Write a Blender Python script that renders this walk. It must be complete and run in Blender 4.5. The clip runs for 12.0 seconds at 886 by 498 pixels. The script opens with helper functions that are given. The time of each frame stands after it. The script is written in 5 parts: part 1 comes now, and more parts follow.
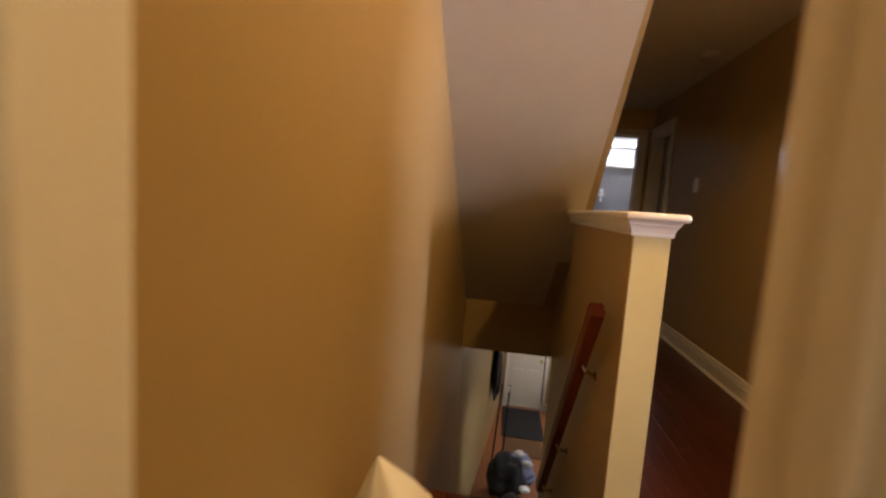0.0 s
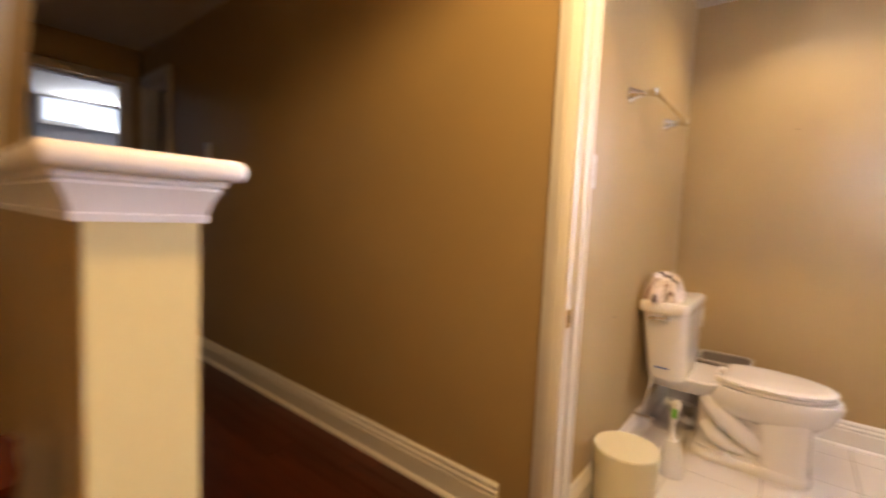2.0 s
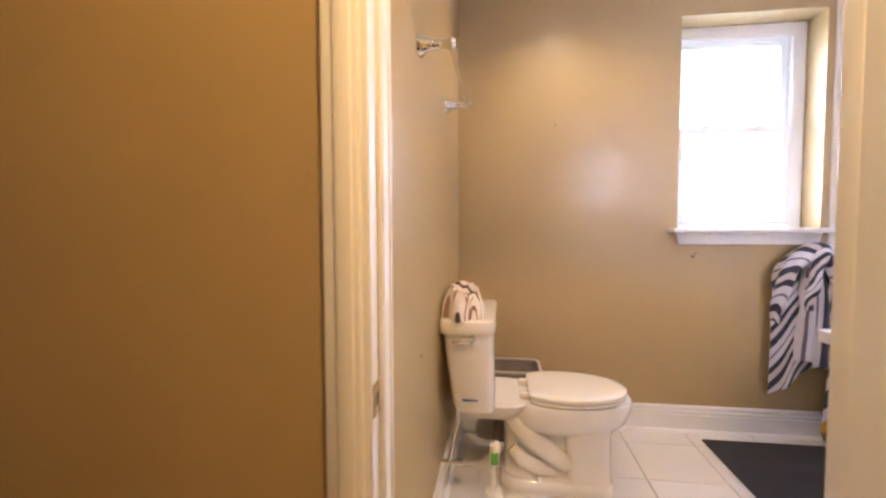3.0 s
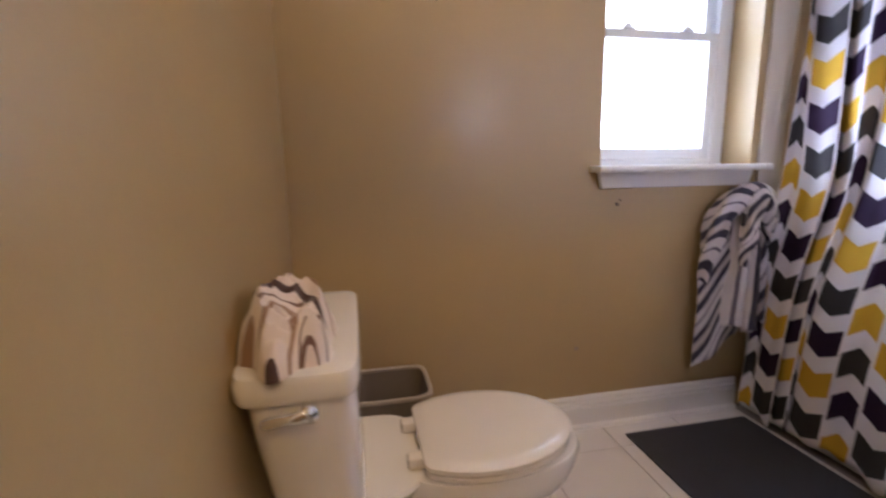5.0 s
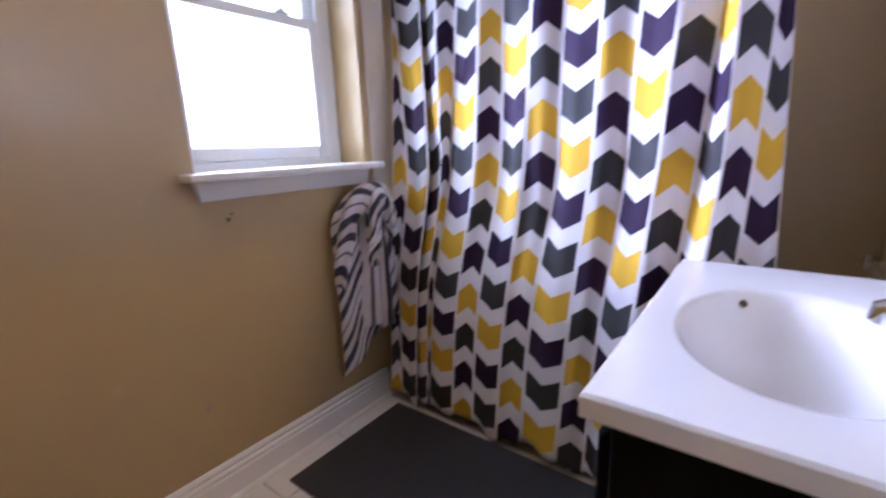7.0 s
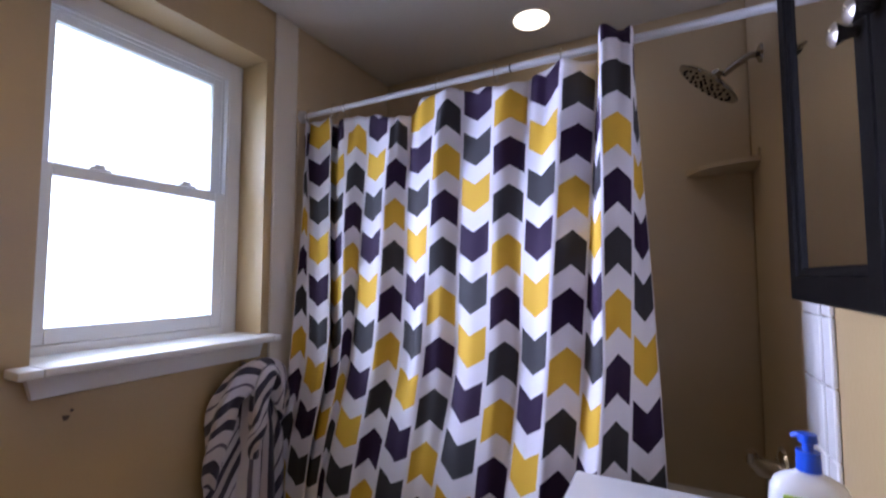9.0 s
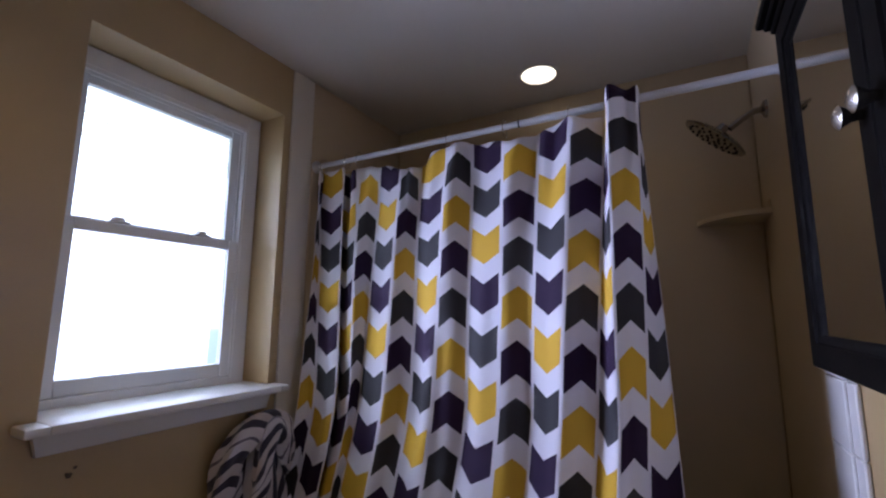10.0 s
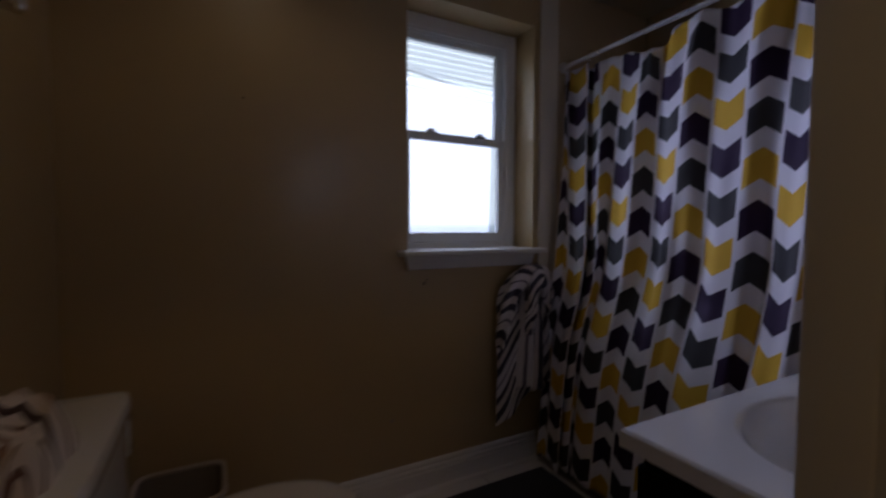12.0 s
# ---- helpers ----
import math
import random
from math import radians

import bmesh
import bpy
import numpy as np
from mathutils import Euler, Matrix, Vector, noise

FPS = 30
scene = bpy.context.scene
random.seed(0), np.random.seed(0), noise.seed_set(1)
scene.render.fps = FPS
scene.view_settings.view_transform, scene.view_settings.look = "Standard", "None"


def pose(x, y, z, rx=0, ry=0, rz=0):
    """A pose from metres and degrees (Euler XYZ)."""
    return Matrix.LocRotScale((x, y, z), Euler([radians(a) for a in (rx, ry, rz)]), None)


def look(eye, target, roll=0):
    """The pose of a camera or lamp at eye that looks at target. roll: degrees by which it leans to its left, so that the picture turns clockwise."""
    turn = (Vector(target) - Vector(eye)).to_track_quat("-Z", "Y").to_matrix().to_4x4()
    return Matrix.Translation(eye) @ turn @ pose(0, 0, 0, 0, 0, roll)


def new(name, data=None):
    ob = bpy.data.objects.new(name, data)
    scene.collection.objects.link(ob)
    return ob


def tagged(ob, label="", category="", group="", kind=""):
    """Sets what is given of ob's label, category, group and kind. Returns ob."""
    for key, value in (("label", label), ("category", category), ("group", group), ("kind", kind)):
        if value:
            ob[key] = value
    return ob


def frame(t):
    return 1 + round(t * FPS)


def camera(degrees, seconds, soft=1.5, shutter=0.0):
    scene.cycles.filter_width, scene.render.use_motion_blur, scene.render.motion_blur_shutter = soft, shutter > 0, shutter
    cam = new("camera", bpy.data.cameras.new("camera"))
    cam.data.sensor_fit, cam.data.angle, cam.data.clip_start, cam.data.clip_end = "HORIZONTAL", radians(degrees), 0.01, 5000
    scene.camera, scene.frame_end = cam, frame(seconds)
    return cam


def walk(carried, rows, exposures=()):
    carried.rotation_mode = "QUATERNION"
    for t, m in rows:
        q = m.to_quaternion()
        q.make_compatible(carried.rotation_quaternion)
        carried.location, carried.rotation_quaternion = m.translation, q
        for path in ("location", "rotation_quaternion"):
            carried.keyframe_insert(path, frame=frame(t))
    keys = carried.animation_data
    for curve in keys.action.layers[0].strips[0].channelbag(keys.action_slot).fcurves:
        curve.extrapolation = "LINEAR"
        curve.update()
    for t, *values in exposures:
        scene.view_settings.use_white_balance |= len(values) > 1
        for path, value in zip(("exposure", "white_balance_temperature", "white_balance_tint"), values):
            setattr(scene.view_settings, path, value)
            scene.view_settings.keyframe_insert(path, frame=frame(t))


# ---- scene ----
cam = camera(91.5, 12.0, soft=2.2, shutter=0.5)
PATH = [
    (0, 0.428, -0.021, 1.152, 84.15, -4.05, 8.40),
    (0.5, 0.389, 0.313, 1.148, 86.64, -2.77, 0.08),
    (1, 0.414, 0.524, 1.128, 84.77, -1.76, -12.53),
    (1.5, 0.540, 0.740, 1.125, 86.50, -1.80, -31.61),
    (2, 0.737, 0.898, 1.119, 85.55, -2.60, -50.85),
    (2.5, 1.020, 1.112, 1.108, 86.50, -1.40, -70.75),
    (4.5, 2.129, 1.303, 1.121, 84.78, 0.26, -94.54),
    (5, 2.235, 1.232, 1.089, 80.10, 1.04, -101.45),
    (5.5, 2.273, 1.112, 1.082, 76.58, 1.42, -108.20),
    (6, 2.369, 1.047, 1.098, 75.05, 1.01, -121.41),
    (6.5, 2.410, 0.963, 1.112, 75.43, 2.83, -132.89),
    (7, 2.420, 0.884, 1.156, 76.71, 2.18, -143.18),
    (7.5, 2.407, 0.845, 1.184, 80.84, 1.44, -149.82),
    (9.5, 2.351, 0.766, 1.372, 96.64, -0.76, -151.94),
    (10, 2.354, 0.780, 1.385, 98.38, -0.38, -150.77),
    (10.5, 2.349, 0.806, 1.360, 96.49, 0.08, -148.89),
    (11, 2.324, 0.857, 1.312, 94.21, 1.07, -142.12),
    (11.5, 2.247, 0.944, 1.232, 90.81, 0.75, -130.36),
    (12, 2.060, 1.035, 1.205, 87.22, -0.15, -118.00),
]
EXPOSURES = [(0, -0.05, 7600, 10), (0.5, -0.25, 7600, 10), (1.0, 0.1, 7300, 10), (1.5, 0.15, 7300, 10), (2.0, 0.3, 6900, 10), (2.5, 0.4, 6350, 10), (4.5, -0.38, 6050, 11), (5.5, -0.85, 5900, 12),
             (6.5, -0.85, 5800, 12), (7.5, -0.9, 5600, 12), (9.5, -2.0, 5850, 12), (10.0, -2.4, 5850, 12), (10.5, -2.75, 5850, 12), (11.0, -3.1, 5850, 12), (12.0, -3.95, 6000, 12)]
walk(cam, [(t, pose(x, y, z, rx, ry, rz)) for t, x, y, z, rx, ry, rz in PATH], EXPOSURES)

# ---- world and lights ----
world = bpy.data.worlds.new("sky")
scene.world = world
world.use_nodes = True
sky = world.node_tree.nodes.new("ShaderNodeTexSky")
sky.sky_type, sky.sun_disc, sky.sun_elevation, sky.sun_rotation = "NISHITA", False, radians(40), radians(200)
world.node_tree.nodes["Background"].inputs[1].default_value = 0.1
world.node_tree.links.new(sky.outputs[0], world.node_tree.nodes["Background"].inputs[0])


def lamp(name, kind, m, power, color, size=0.1, size_y=None, spot=None, blend=0.6):
    data = bpy.data.lights.new(name, kind)
    data.energy, data.color = power, color
    if kind == "AREA":
        data.shape, data.size, data.size_y = ("RECTANGLE", size, size_y) if size_y else ("DISK", size, size)
    else:
        data.shadow_soft_size = size
    if spot:
        data.spot_size, data.spot_blend = radians(spot), blend
    ob = new(name, data)
    ob.matrix_world = m
    return ob


lamp("tub_downlight_lamp", "SPOT", pose(2.864, -0.991, 2.425), 17, (1.0, 0.8, 0.55), 0.06, spot=130)
lamp("toilet_downlight_lamp", "SPOT", pose(3.20, 0.86, 2.425), 36, (1.0, 0.74, 0.46), 0.05, spot=140)
lamp("hall_downlight_lamp", "SPOT", pose(1.35, 0.95, 2.425), 120, (1.0, 0.635, 0.27), 0.06, spot=162, blend=0.35)
# Added for daylight in the lower hall; no window is built behind it.
lamp("entry_daylight_lamp", "AREA", look((2.35, 7.3, -0.8), (1.05, 6.7, -2.7)), 40, (0.85, 0.88, 1.0), 1.0, 1.4)
lamp("window_daylight_lamp", "AREA", look((4.050, -0.048, 1.545), (2.90, -0.048, 1.50)), 54, (0.66, 0.69, 1.0), 0.54, 0.80).data.spread = radians(86)
# Unseen back-room lamp, added to brighten the jambs of the landing doorway.
lamp("back_room_fill_lamp", "SPOT", pose(0.35, -0.60, 2.425), 40, (1.0, 0.68, 0.38), 0.06, spot=150)


# ---- materials ----
def nodes_of(name):
    m = bpy.data.materials.new(name)
    m.use_nodes = True
    nt = m.node_tree
    return m, nt, nt.nodes["Principled BSDF"]


def mat(name, color, rough=0.5, metal=0.0, vary=0.08, scale=6.0, bump=0.02, fine=120.0, coat=0.0, sheen=0.0, spread=0.06, coords="Object", transmission=0.0):
    """A surface with slow tone drift, fine grain relief and uneven gloss."""
    m, nt, b = nodes_of(name)
    N, L = nt.nodes, nt.links
    tc = N.new("ShaderNodeTexCoord")
    n1, n2 = N.new("ShaderNodeTexNoise"), N.new("ShaderNodeTexNoise")
    n1.inputs["Scale"].default_value, n1.inputs["Detail"].default_value = scale, 4
    n2.inputs["Scale"].default_value, n2.inputs["Detail"].default_value = fine, 3
    for n in (n1, n2):
        L.new(tc.outputs[coords], n.inputs["Vector"])
    mix = N.new("ShaderNodeMix")
    mix.data_type = "RGBA"
    mix.inputs[6].default_value = (*[c * (1 - vary) for c in color], 1)
    mix.inputs[7].default_value = (*[min(1, c * (1 + vary)) for c in color], 1)
    L.new(n1.outputs["Fac"], mix.inputs[0])
    L.new(mix.outputs[2], b.inputs["Base Color"])
    ramp = N.new("ShaderNodeMapRange")
    ramp.inputs["To Min"].default_value, ramp.inputs["To Max"].default_value = max(0.02, rough - spread), min(1, rough + spread)
    L.new(n1.outputs["Fac"], ramp.inputs["Value"])
    L.new(ramp.outputs[0], b.inputs["Roughness"])
    if bump:
        bp = N.new("ShaderNodeBump")
        bp.inputs["Strength"].default_value, bp.inputs["Distance"].default_value = bump, 0.01
        L.new(n2.outputs["Fac"], bp.inputs["Height"])
        L.new(bp.outputs[0], b.inputs["Normal"])
    b.inputs["Metallic"].default_value = metal
    b.inputs["Coat Weight"].default_value = coat
    b.inputs["Sheen Weight"].default_value = sheen
    b.inputs["Transmission Weight"].default_value = transmission
    return m


def glow(name, color, strength):
    m, nt, b = nodes_of(name)
    b.inputs["Base Color"].default_value = (*color, 1)
    b.inputs["Emission Color"].default_value = (*color, 1)
    b.inputs["Emission Strength"].default_value = strength
    return m


PAINT = mat("tan_eggshell_paint", (0.41, 0.294, 0.140), 0.35, vary=0.05, scale=2.2, bump=0.05, fine=70)
PAINT.node_tree.nodes["Principled BSDF"].inputs["Specular IOR Level"].default_value = 0.5
CEILING = mat("ceiling_white", (0.63, 0.585, 0.52), 0.85, vary=0.03, bump=0.04, fine=90)
TRIM = mat("white_trim_paint", (0.78, 0.76, 0.73), 0.32, vary=0.03, scale=5, bump=0.015)
VINYL = mat("white_vinyl", (0.82, 0.83, 0.84), 0.3, vary=0.02, bump=0.0)
CREAM = mat("cream_post_paint", (0.60, 0.52, 0.27), 0.4, vary=0.04, bump=0.04, fine=70)
PORCELAIN = mat("white_porcelain", (0.78, 0.75, 0.71), 0.09, vary=0.02, scale=3, bump=0.0, coat=0.6, spread=0.03)
SEAT = mat("white_toilet_seat", (0.76, 0.71, 0.64), 0.16, vary=0.03, bump=0.0, coat=0.3)
CHROME = mat("chrome", (0.82, 0.82, 0.83), 0.1, metal=1.0, vary=0.03, bump=0.0, spread=0.05)
# Chrome for the shower head, with its dark reflections put into the base colour.
DARKCHROME = mat("dark_reflection_chrome", (0.32, 0.30, 0.28), 0.16, metal=1.0, vary=0.08, scale=20, bump=0.0, spread=0.06)
NICKEL = mat("brushed_nickel", (0.62, 0.57, 0.5), 0.26, metal=1.0, vary=0.05, bump=0.02)
BRASS = mat("dull_brass", (0.55, 0.40, 0.18), 0.35, metal=1.0, vary=0.1, bump=0.02)
TILE = mat("white_floor_tile", (0.74, 0.71, 0.68), 0.2, vary=0.05, scale=5, bump=0.01, fine=40)
GROUT = mat("grey_grout", (0.33, 0.30, 0.28), 0.9, vary=0.15, scale=20, bump=0.1)
WALLTILE = mat("white_wall_tile", (0.74, 0.72, 0.70), 0.15, vary=0.03, bump=0.0)
PALEPANEL = mat("pale_panel_edge", (0.66, 0.60, 0.50), 0.35, vary=0.03, bump=0.01)
SURROUND = mat("beige_shower_surround", (0.52, 0.405, 0.255), 0.40, vary=0.04, scale=3, bump=0.01)
TUB = mat("tub_enamel", (0.78, 0.76, 0.74), 0.12, vary=0.02, bump=0.0, coat=0.4)
MAT_GREY = mat("charcoal_bath_mat", (0.045, 0.043, 0.048), 0.95, vary=0.2, scale=30, bump=0.6, fine=420)
BLACKWOOD = mat("black_painted_wood", (0.0035, 0.003, 0.0028), 0.55, vary=0.2, scale=8, bump=0.03)
BLACKWOOD.node_tree.nodes["Principled BSDF"].inputs["Specular IOR Level"].default_value = 0.03
MARBLE = mat("white_cultured_marble", (0.74, 0.73, 0.74), 0.16, vary=0.025, scale=4, bump=0.0, coat=0.3)
MIRROR = mat("mirror_silver", (0.9, 0.9, 0.9), 0.02, metal=1.0, vary=0.0, bump=0.0, spread=0.01)
RAILWOOD = mat("cherry_stained_wood", (0.16, 0.035, 0.015), 0.22, vary=0.25, scale=14, bump=0.03, coat=0.4)
BAG = mat("white_plastic", (0.8, 0.8, 0.8), 0.4, vary=0.05, bump=0.1, fine=30)
BINCREAM = mat("cream_plastic", (0.70, 0.64, 0.44), 0.4, vary=0.04, bump=0.01)
BINGREY = mat("taupe_plastic", (0.20, 0.165, 0.135), 0.5, vary=0.08, bump=0.02)
RIM = mat("pale_taupe_rim", (0.42, 0.36, 0.30), 0.45, vary=0.05, bump=0.01)
WHITEPL = mat("white_plastic_gloss", (0.78, 0.78, 0.78), 0.25, vary=0.02, bump=0.0)
BLUE = mat("blue_plastic", (0.01, 0.06, 0.45), 0.3, vary=0.06, bump=0.0)
LABELBLUE = mat("blue_label_ink", (0.02, 0.10, 0.42), 0.4, vary=0.2, scale=30, bump=0.0)
LABELGREEN = mat("lime_label_ink", (0.45, 0.62, 0.08), 0.4, vary=0.05, bump=0.0)
LABELGREY = mat("grey_label_ink", (0.45, 0.47, 0.55), 0.4, vary=0.05, bump=0.0)
GREEN = mat("green_plastic", (0.13, 0.42, 0.06), 0.35, vary=0.05, bump=0.0)
DARKROOM = mat("grey_bedroom_paint", (0.30, 0.30, 0.34), 0.7, vary=0.05, bump=0.03)
WHITEDOOR = mat("white_door_paint", (0.72, 0.69, 0.62), 0.35, vary=0.04, bump=0.01)
BLACKCLOTH = mat("black_fabric", (0.012, 0.012, 0.015), 0.9, vary=0.3, scale=20, bump=0.3)
DUSTYBLUE = mat("blue_grey_fabric", (0.22, 0.25, 0.42), 0.9, vary=0.2, scale=20, bump=0.3)
RUGBROWN = mat("brown_rug", (0.16, 0.08, 0.035), 0.95, vary=0.2, scale=40, bump=0.5)
DARKRUBBER = mat("black_door_mat", (0.018, 0.018, 0.02), 0.95, vary=0.2, scale=40, bump=0.5)
# Also fills latch, socket and overflow openings; their inner shade is this colour.
HOLE = mat("torn_plaster_and_hole_dark", (0.10, 0.075, 0.05), 0.9, vary=0.4, scale=150, bump=0.4)
SCUFF = mat("grey_scuff", (0.30, 0.24, 0.19), 0.6, vary=0.2, scale=60, bump=0.05)


def wood_floor(name, a, b_col, rough):
    m, nt, b = nodes_of(name)
    N, L = nt.nodes, nt.links
    tc, mp, nz, info, add, mix = [N.new("ShaderNode" + k) for k in ("TexCoord", "Mapping", "TexNoise", "ObjectInfo", "MixRGB", "ValToRGB")]
    mp.inputs["Scale"].default_value = (30, 2.5, 30)
    nz.inputs["Scale"].default_value, nz.inputs["Detail"].default_value, nz.inputs["Distortion"].default_value = 1.6, 6, 0.8
    L.new(tc.outputs["Object"], mp.inputs[0])
    L.new(mp.outputs[0], nz.inputs["Vector"])
    mix.color_ramp.elements[0].color, mix.color_ramp.elements[1].color = (*a, 1), (*b_col, 1)
    mix.color_ramp.elements[0].position, mix.color_ramp.elements[1].position = 0.3, 0.7
    L.new(nz.outputs["Fac"], mix.inputs[0])
    hs = N.new("ShaderNodeHueSaturation")
    mr = N.new("ShaderNodeMapRange")
    mr.inputs["To Min"].default_value, mr.inputs["To Max"].default_value = 0.75, 1.25
    L.new(info.outputs["Random"], mr.inputs["Value"])
    L.new(mr.outputs[0], hs.inputs["Value"])
    L.new(mix.outputs[0], hs.inputs["Color"])
    L.new(hs.outputs[0], b.inputs["Base Color"])
    b.inputs["Roughness"].default_value = rough
    bp = N.new("ShaderNodeBump")
    bp.inputs["Strength"].default_value = 0.05
    L.new(nz.outputs["Fac"], bp.inputs["Height"])
    L.new(bp.outputs[0], b.inputs["Normal"])
    return m


CHERRYFLOOR = wood_floor("dark_cherry_floor", (0.038, 0.0075, 0.0035), (0.085, 0.018, 0.007), 0.30)
LAMINATE = wood_floor("red_brown_laminate", (0.26, 0.09, 0.035), (0.38, 0.15, 0.06), 0.3)


def math_node(nt, op, a, b=None, c=None):
    n = nt.nodes.new("ShaderNodeMath")
    n.operation = op
    for i, v in enumerate((a, b, c)):
        if v is None:
            continue
        if isinstance(v, (int, float)):
            n.inputs[i].default_value = v
        else:
            nt.links.new(v, n.inputs[i])
    return n.outputs[0]


def weave(nt, b, scale=900):
    nz, bp, tc = nt.nodes.new("ShaderNodeTexNoise"), nt.nodes.new("ShaderNodeBump"), nt.nodes.new("ShaderNodeTexCoord")
    nz.inputs["Scale"].default_value = scale
    bp.inputs["Strength"].default_value, bp.inputs["Distance"].default_value = 0.15, 0.002
    nt.links.new(tc.outputs["Object"], nz.inputs["Vector"])
    nt.links.new(nz.outputs["Fac"], bp.inputs["Height"])
    nt.links.new(bp.outputs[0], b.inputs["Normal"])


def chevron_cloth():
    """Printed cloth: columns of arrows in yellow, plum and grey on white. u: the column's kind (even up, odd down; 2 and 3 the other ink order), v: metres up."""
    m, nt, b = nodes_of("chevron_print_cloth")
    N, L = nt.nodes, nt.links
    uv = N.new("ShaderNodeUVMap")
    sep = N.new("ShaderNodeSeparateXYZ")
    L.new(uv.outputs[0], sep.inputs[0])
    u, v = sep.outputs[0], sep.outputs[1]
    col = math_node(nt, "FLOOR", u)
    f = math_node(nt, "FRACT", u)
    side = math_node(nt, "ABSOLUTE", math_node(nt, "SUBTRACT", f, 0.5))
    odd = math_node(nt, "MODULO", col, 2.0)
    way = math_node(nt, "SUBTRACT", 1.0, math_node(nt, "MULTIPLY", odd, 2.0))
    lift = math_node(nt, "MULTIPLY", math_node(nt, "MULTIPLY", side, way), 0.082)
    z = math_node(nt, "DIVIDE", math_node(nt, "ADD", v, lift), 0.170)
    k = math_node(nt, "FLOOR", z)
    inside = math_node(nt, "LESS_THAN", math_node(nt, "FRACT", z), 0.60)
    across = math_node(nt, "LESS_THAN", side, 0.445)
    # the order of the three inks changes from column to column
    turn = math_node(nt, "SUBTRACT", 1.0, math_node(nt, "MULTIPLY", math_node(nt, "MODULO", math_node(nt, "FLOOR", math_node(nt, "DIVIDE", col, 2.0)), 2.0), 2.0))
    pick = math_node(nt, "FLOORED_MODULO", math_node(nt, "MULTIPLY", k, turn), 3.0)
    ramp = N.new("ShaderNodeValToRGB")
    ramp.color_ramp.interpolation = "CONSTANT"
    e = ramp.color_ramp.elements
    e[0].position, e[0].color = 0.0, (0.58, 0.35, 0.03, 1)
    e[1].position, e[1].color = 0.34, (0.020, 0.007, 0.030, 1)
    e.new(0.67).color = (0.036, 0.034, 0.037, 1)
    L.new(math_node(nt, "DIVIDE", math_node(nt, "ADD", pick, 0.1), 3.0), ramp.inputs[0])
    mix = N.new("ShaderNodeMix")
    mix.data_type = "RGBA"
    mix.inputs[6].default_value = (0.76, 0.74, 0.80, 1)
    L.new(math_node(nt, "MULTIPLY", inside, across), mix.inputs[0])
    L.new(ramp.outputs[0], mix.inputs[7])
    L.new(mix.outputs[2], b.inputs["Base Color"])
    b.inputs["Roughness"].default_value = 0.78
    b.inputs["Specular IOR Level"].default_value = 0.25
    weave(nt, b)
    return m


def striped_cloth(name, inks, period):
    """Woven stripes across v of the uv map; inks: (share, colour)."""
    m, nt, b = nodes_of(name)
    N, L = nt.nodes, nt.links
    uv, sep, nz, tc = N.new("ShaderNodeUVMap"), N.new("ShaderNodeSeparateXYZ"), N.new("ShaderNodeTexNoise"), N.new("ShaderNodeTexCoord")
    L.new(uv.outputs[0], sep.inputs[0])
    nz.inputs["Scale"].default_value = 14
    L.new(tc.outputs["Object"], nz.inputs["Vector"])
    wob = math_node(nt, "MULTIPLY", math_node(nt, "SUBTRACT", nz.outputs["Fac"], 0.5), 0.006)
    z = math_node(nt, "FRACT", math_node(nt, "DIVIDE", math_node(nt, "ADD", sep.outputs[1], wob), period))
    ramp = N.new("ShaderNodeValToRGB")
    ramp.color_ramp.interpolation = "CONSTANT"
    at = 0.0
    for i, (share, ink) in enumerate(inks):
        el = ramp.color_ramp.elements[i] if i < 2 else ramp.color_ramp.elements.new(at)
        el.position, el.color = at, (*ink, 1)
        at += share
    L.new(z, ramp.inputs[0])
    L.new(ramp.outputs[0], b.inputs["Base Color"])
    b.inputs["Roughness"].default_value = 0.95
    b.inputs["Sheen Weight"].default_value = 0.4
    weave(nt, b, 260)
    return m


CURTAIN = chevron_cloth()
TOWEL = striped_cloth("striped_terry", [(0.20, (0.030, 0.026, 0.046)), (0.20, (0.60, 0.56, 0.58)), (0.06, (0.14, 0.12, 0.16)), (0.20, (0.62, 0.58, 0.60)), (0.16, (0.036, 0.030, 0.052)), (0.18, (0.54, 0.47, 0.45))], 0.19)
HANDTOWEL = striped_cloth("brown_striped_terry", [(0.22, (0.060, 0.030, 0.028)), (0.26, (0.66, 0.57, 0.52)), (0.10, (0.30, 0.18, 0.12)), (0.16, (0.70, 0.61, 0.56)), (0.06, (0.16, 0.09, 0.07)), (0.20, (0.68, 0.60, 0.55))], 0.125)

GLASS, gnt, gb = nodes_of("window_glass")
gb.inputs["Roughness"].default_value, gb.inputs["Transmission Weight"].default_value, gb.inputs["IOR"].default_value = 0.0, 1.0, 1.45
FROST, fnt, fb = nodes_of("misted_window_glass")
fb.inputs["Transmission Weight"].default_value, fb.inputs["IOR"].default_value = 1.0, 1.15
fnz, fr = fnt.nodes.new("ShaderNodeTexNoise"), fnt.nodes.new("ShaderNodeMapRange")
fnz.inputs["Scale"].default_value = 60
fr.inputs["To Min"].default_value, fr.inputs["To Max"].default_value = 0.08, 0.22
fnt.links.new(fnz.outputs["Fac"], fr.inputs["Value"])
fnt.links.new(fr.outputs[0], fb.inputs["Roughness"])
DISC = glow("lit_diffuser", (1.0, 0.86, 0.66), 14)


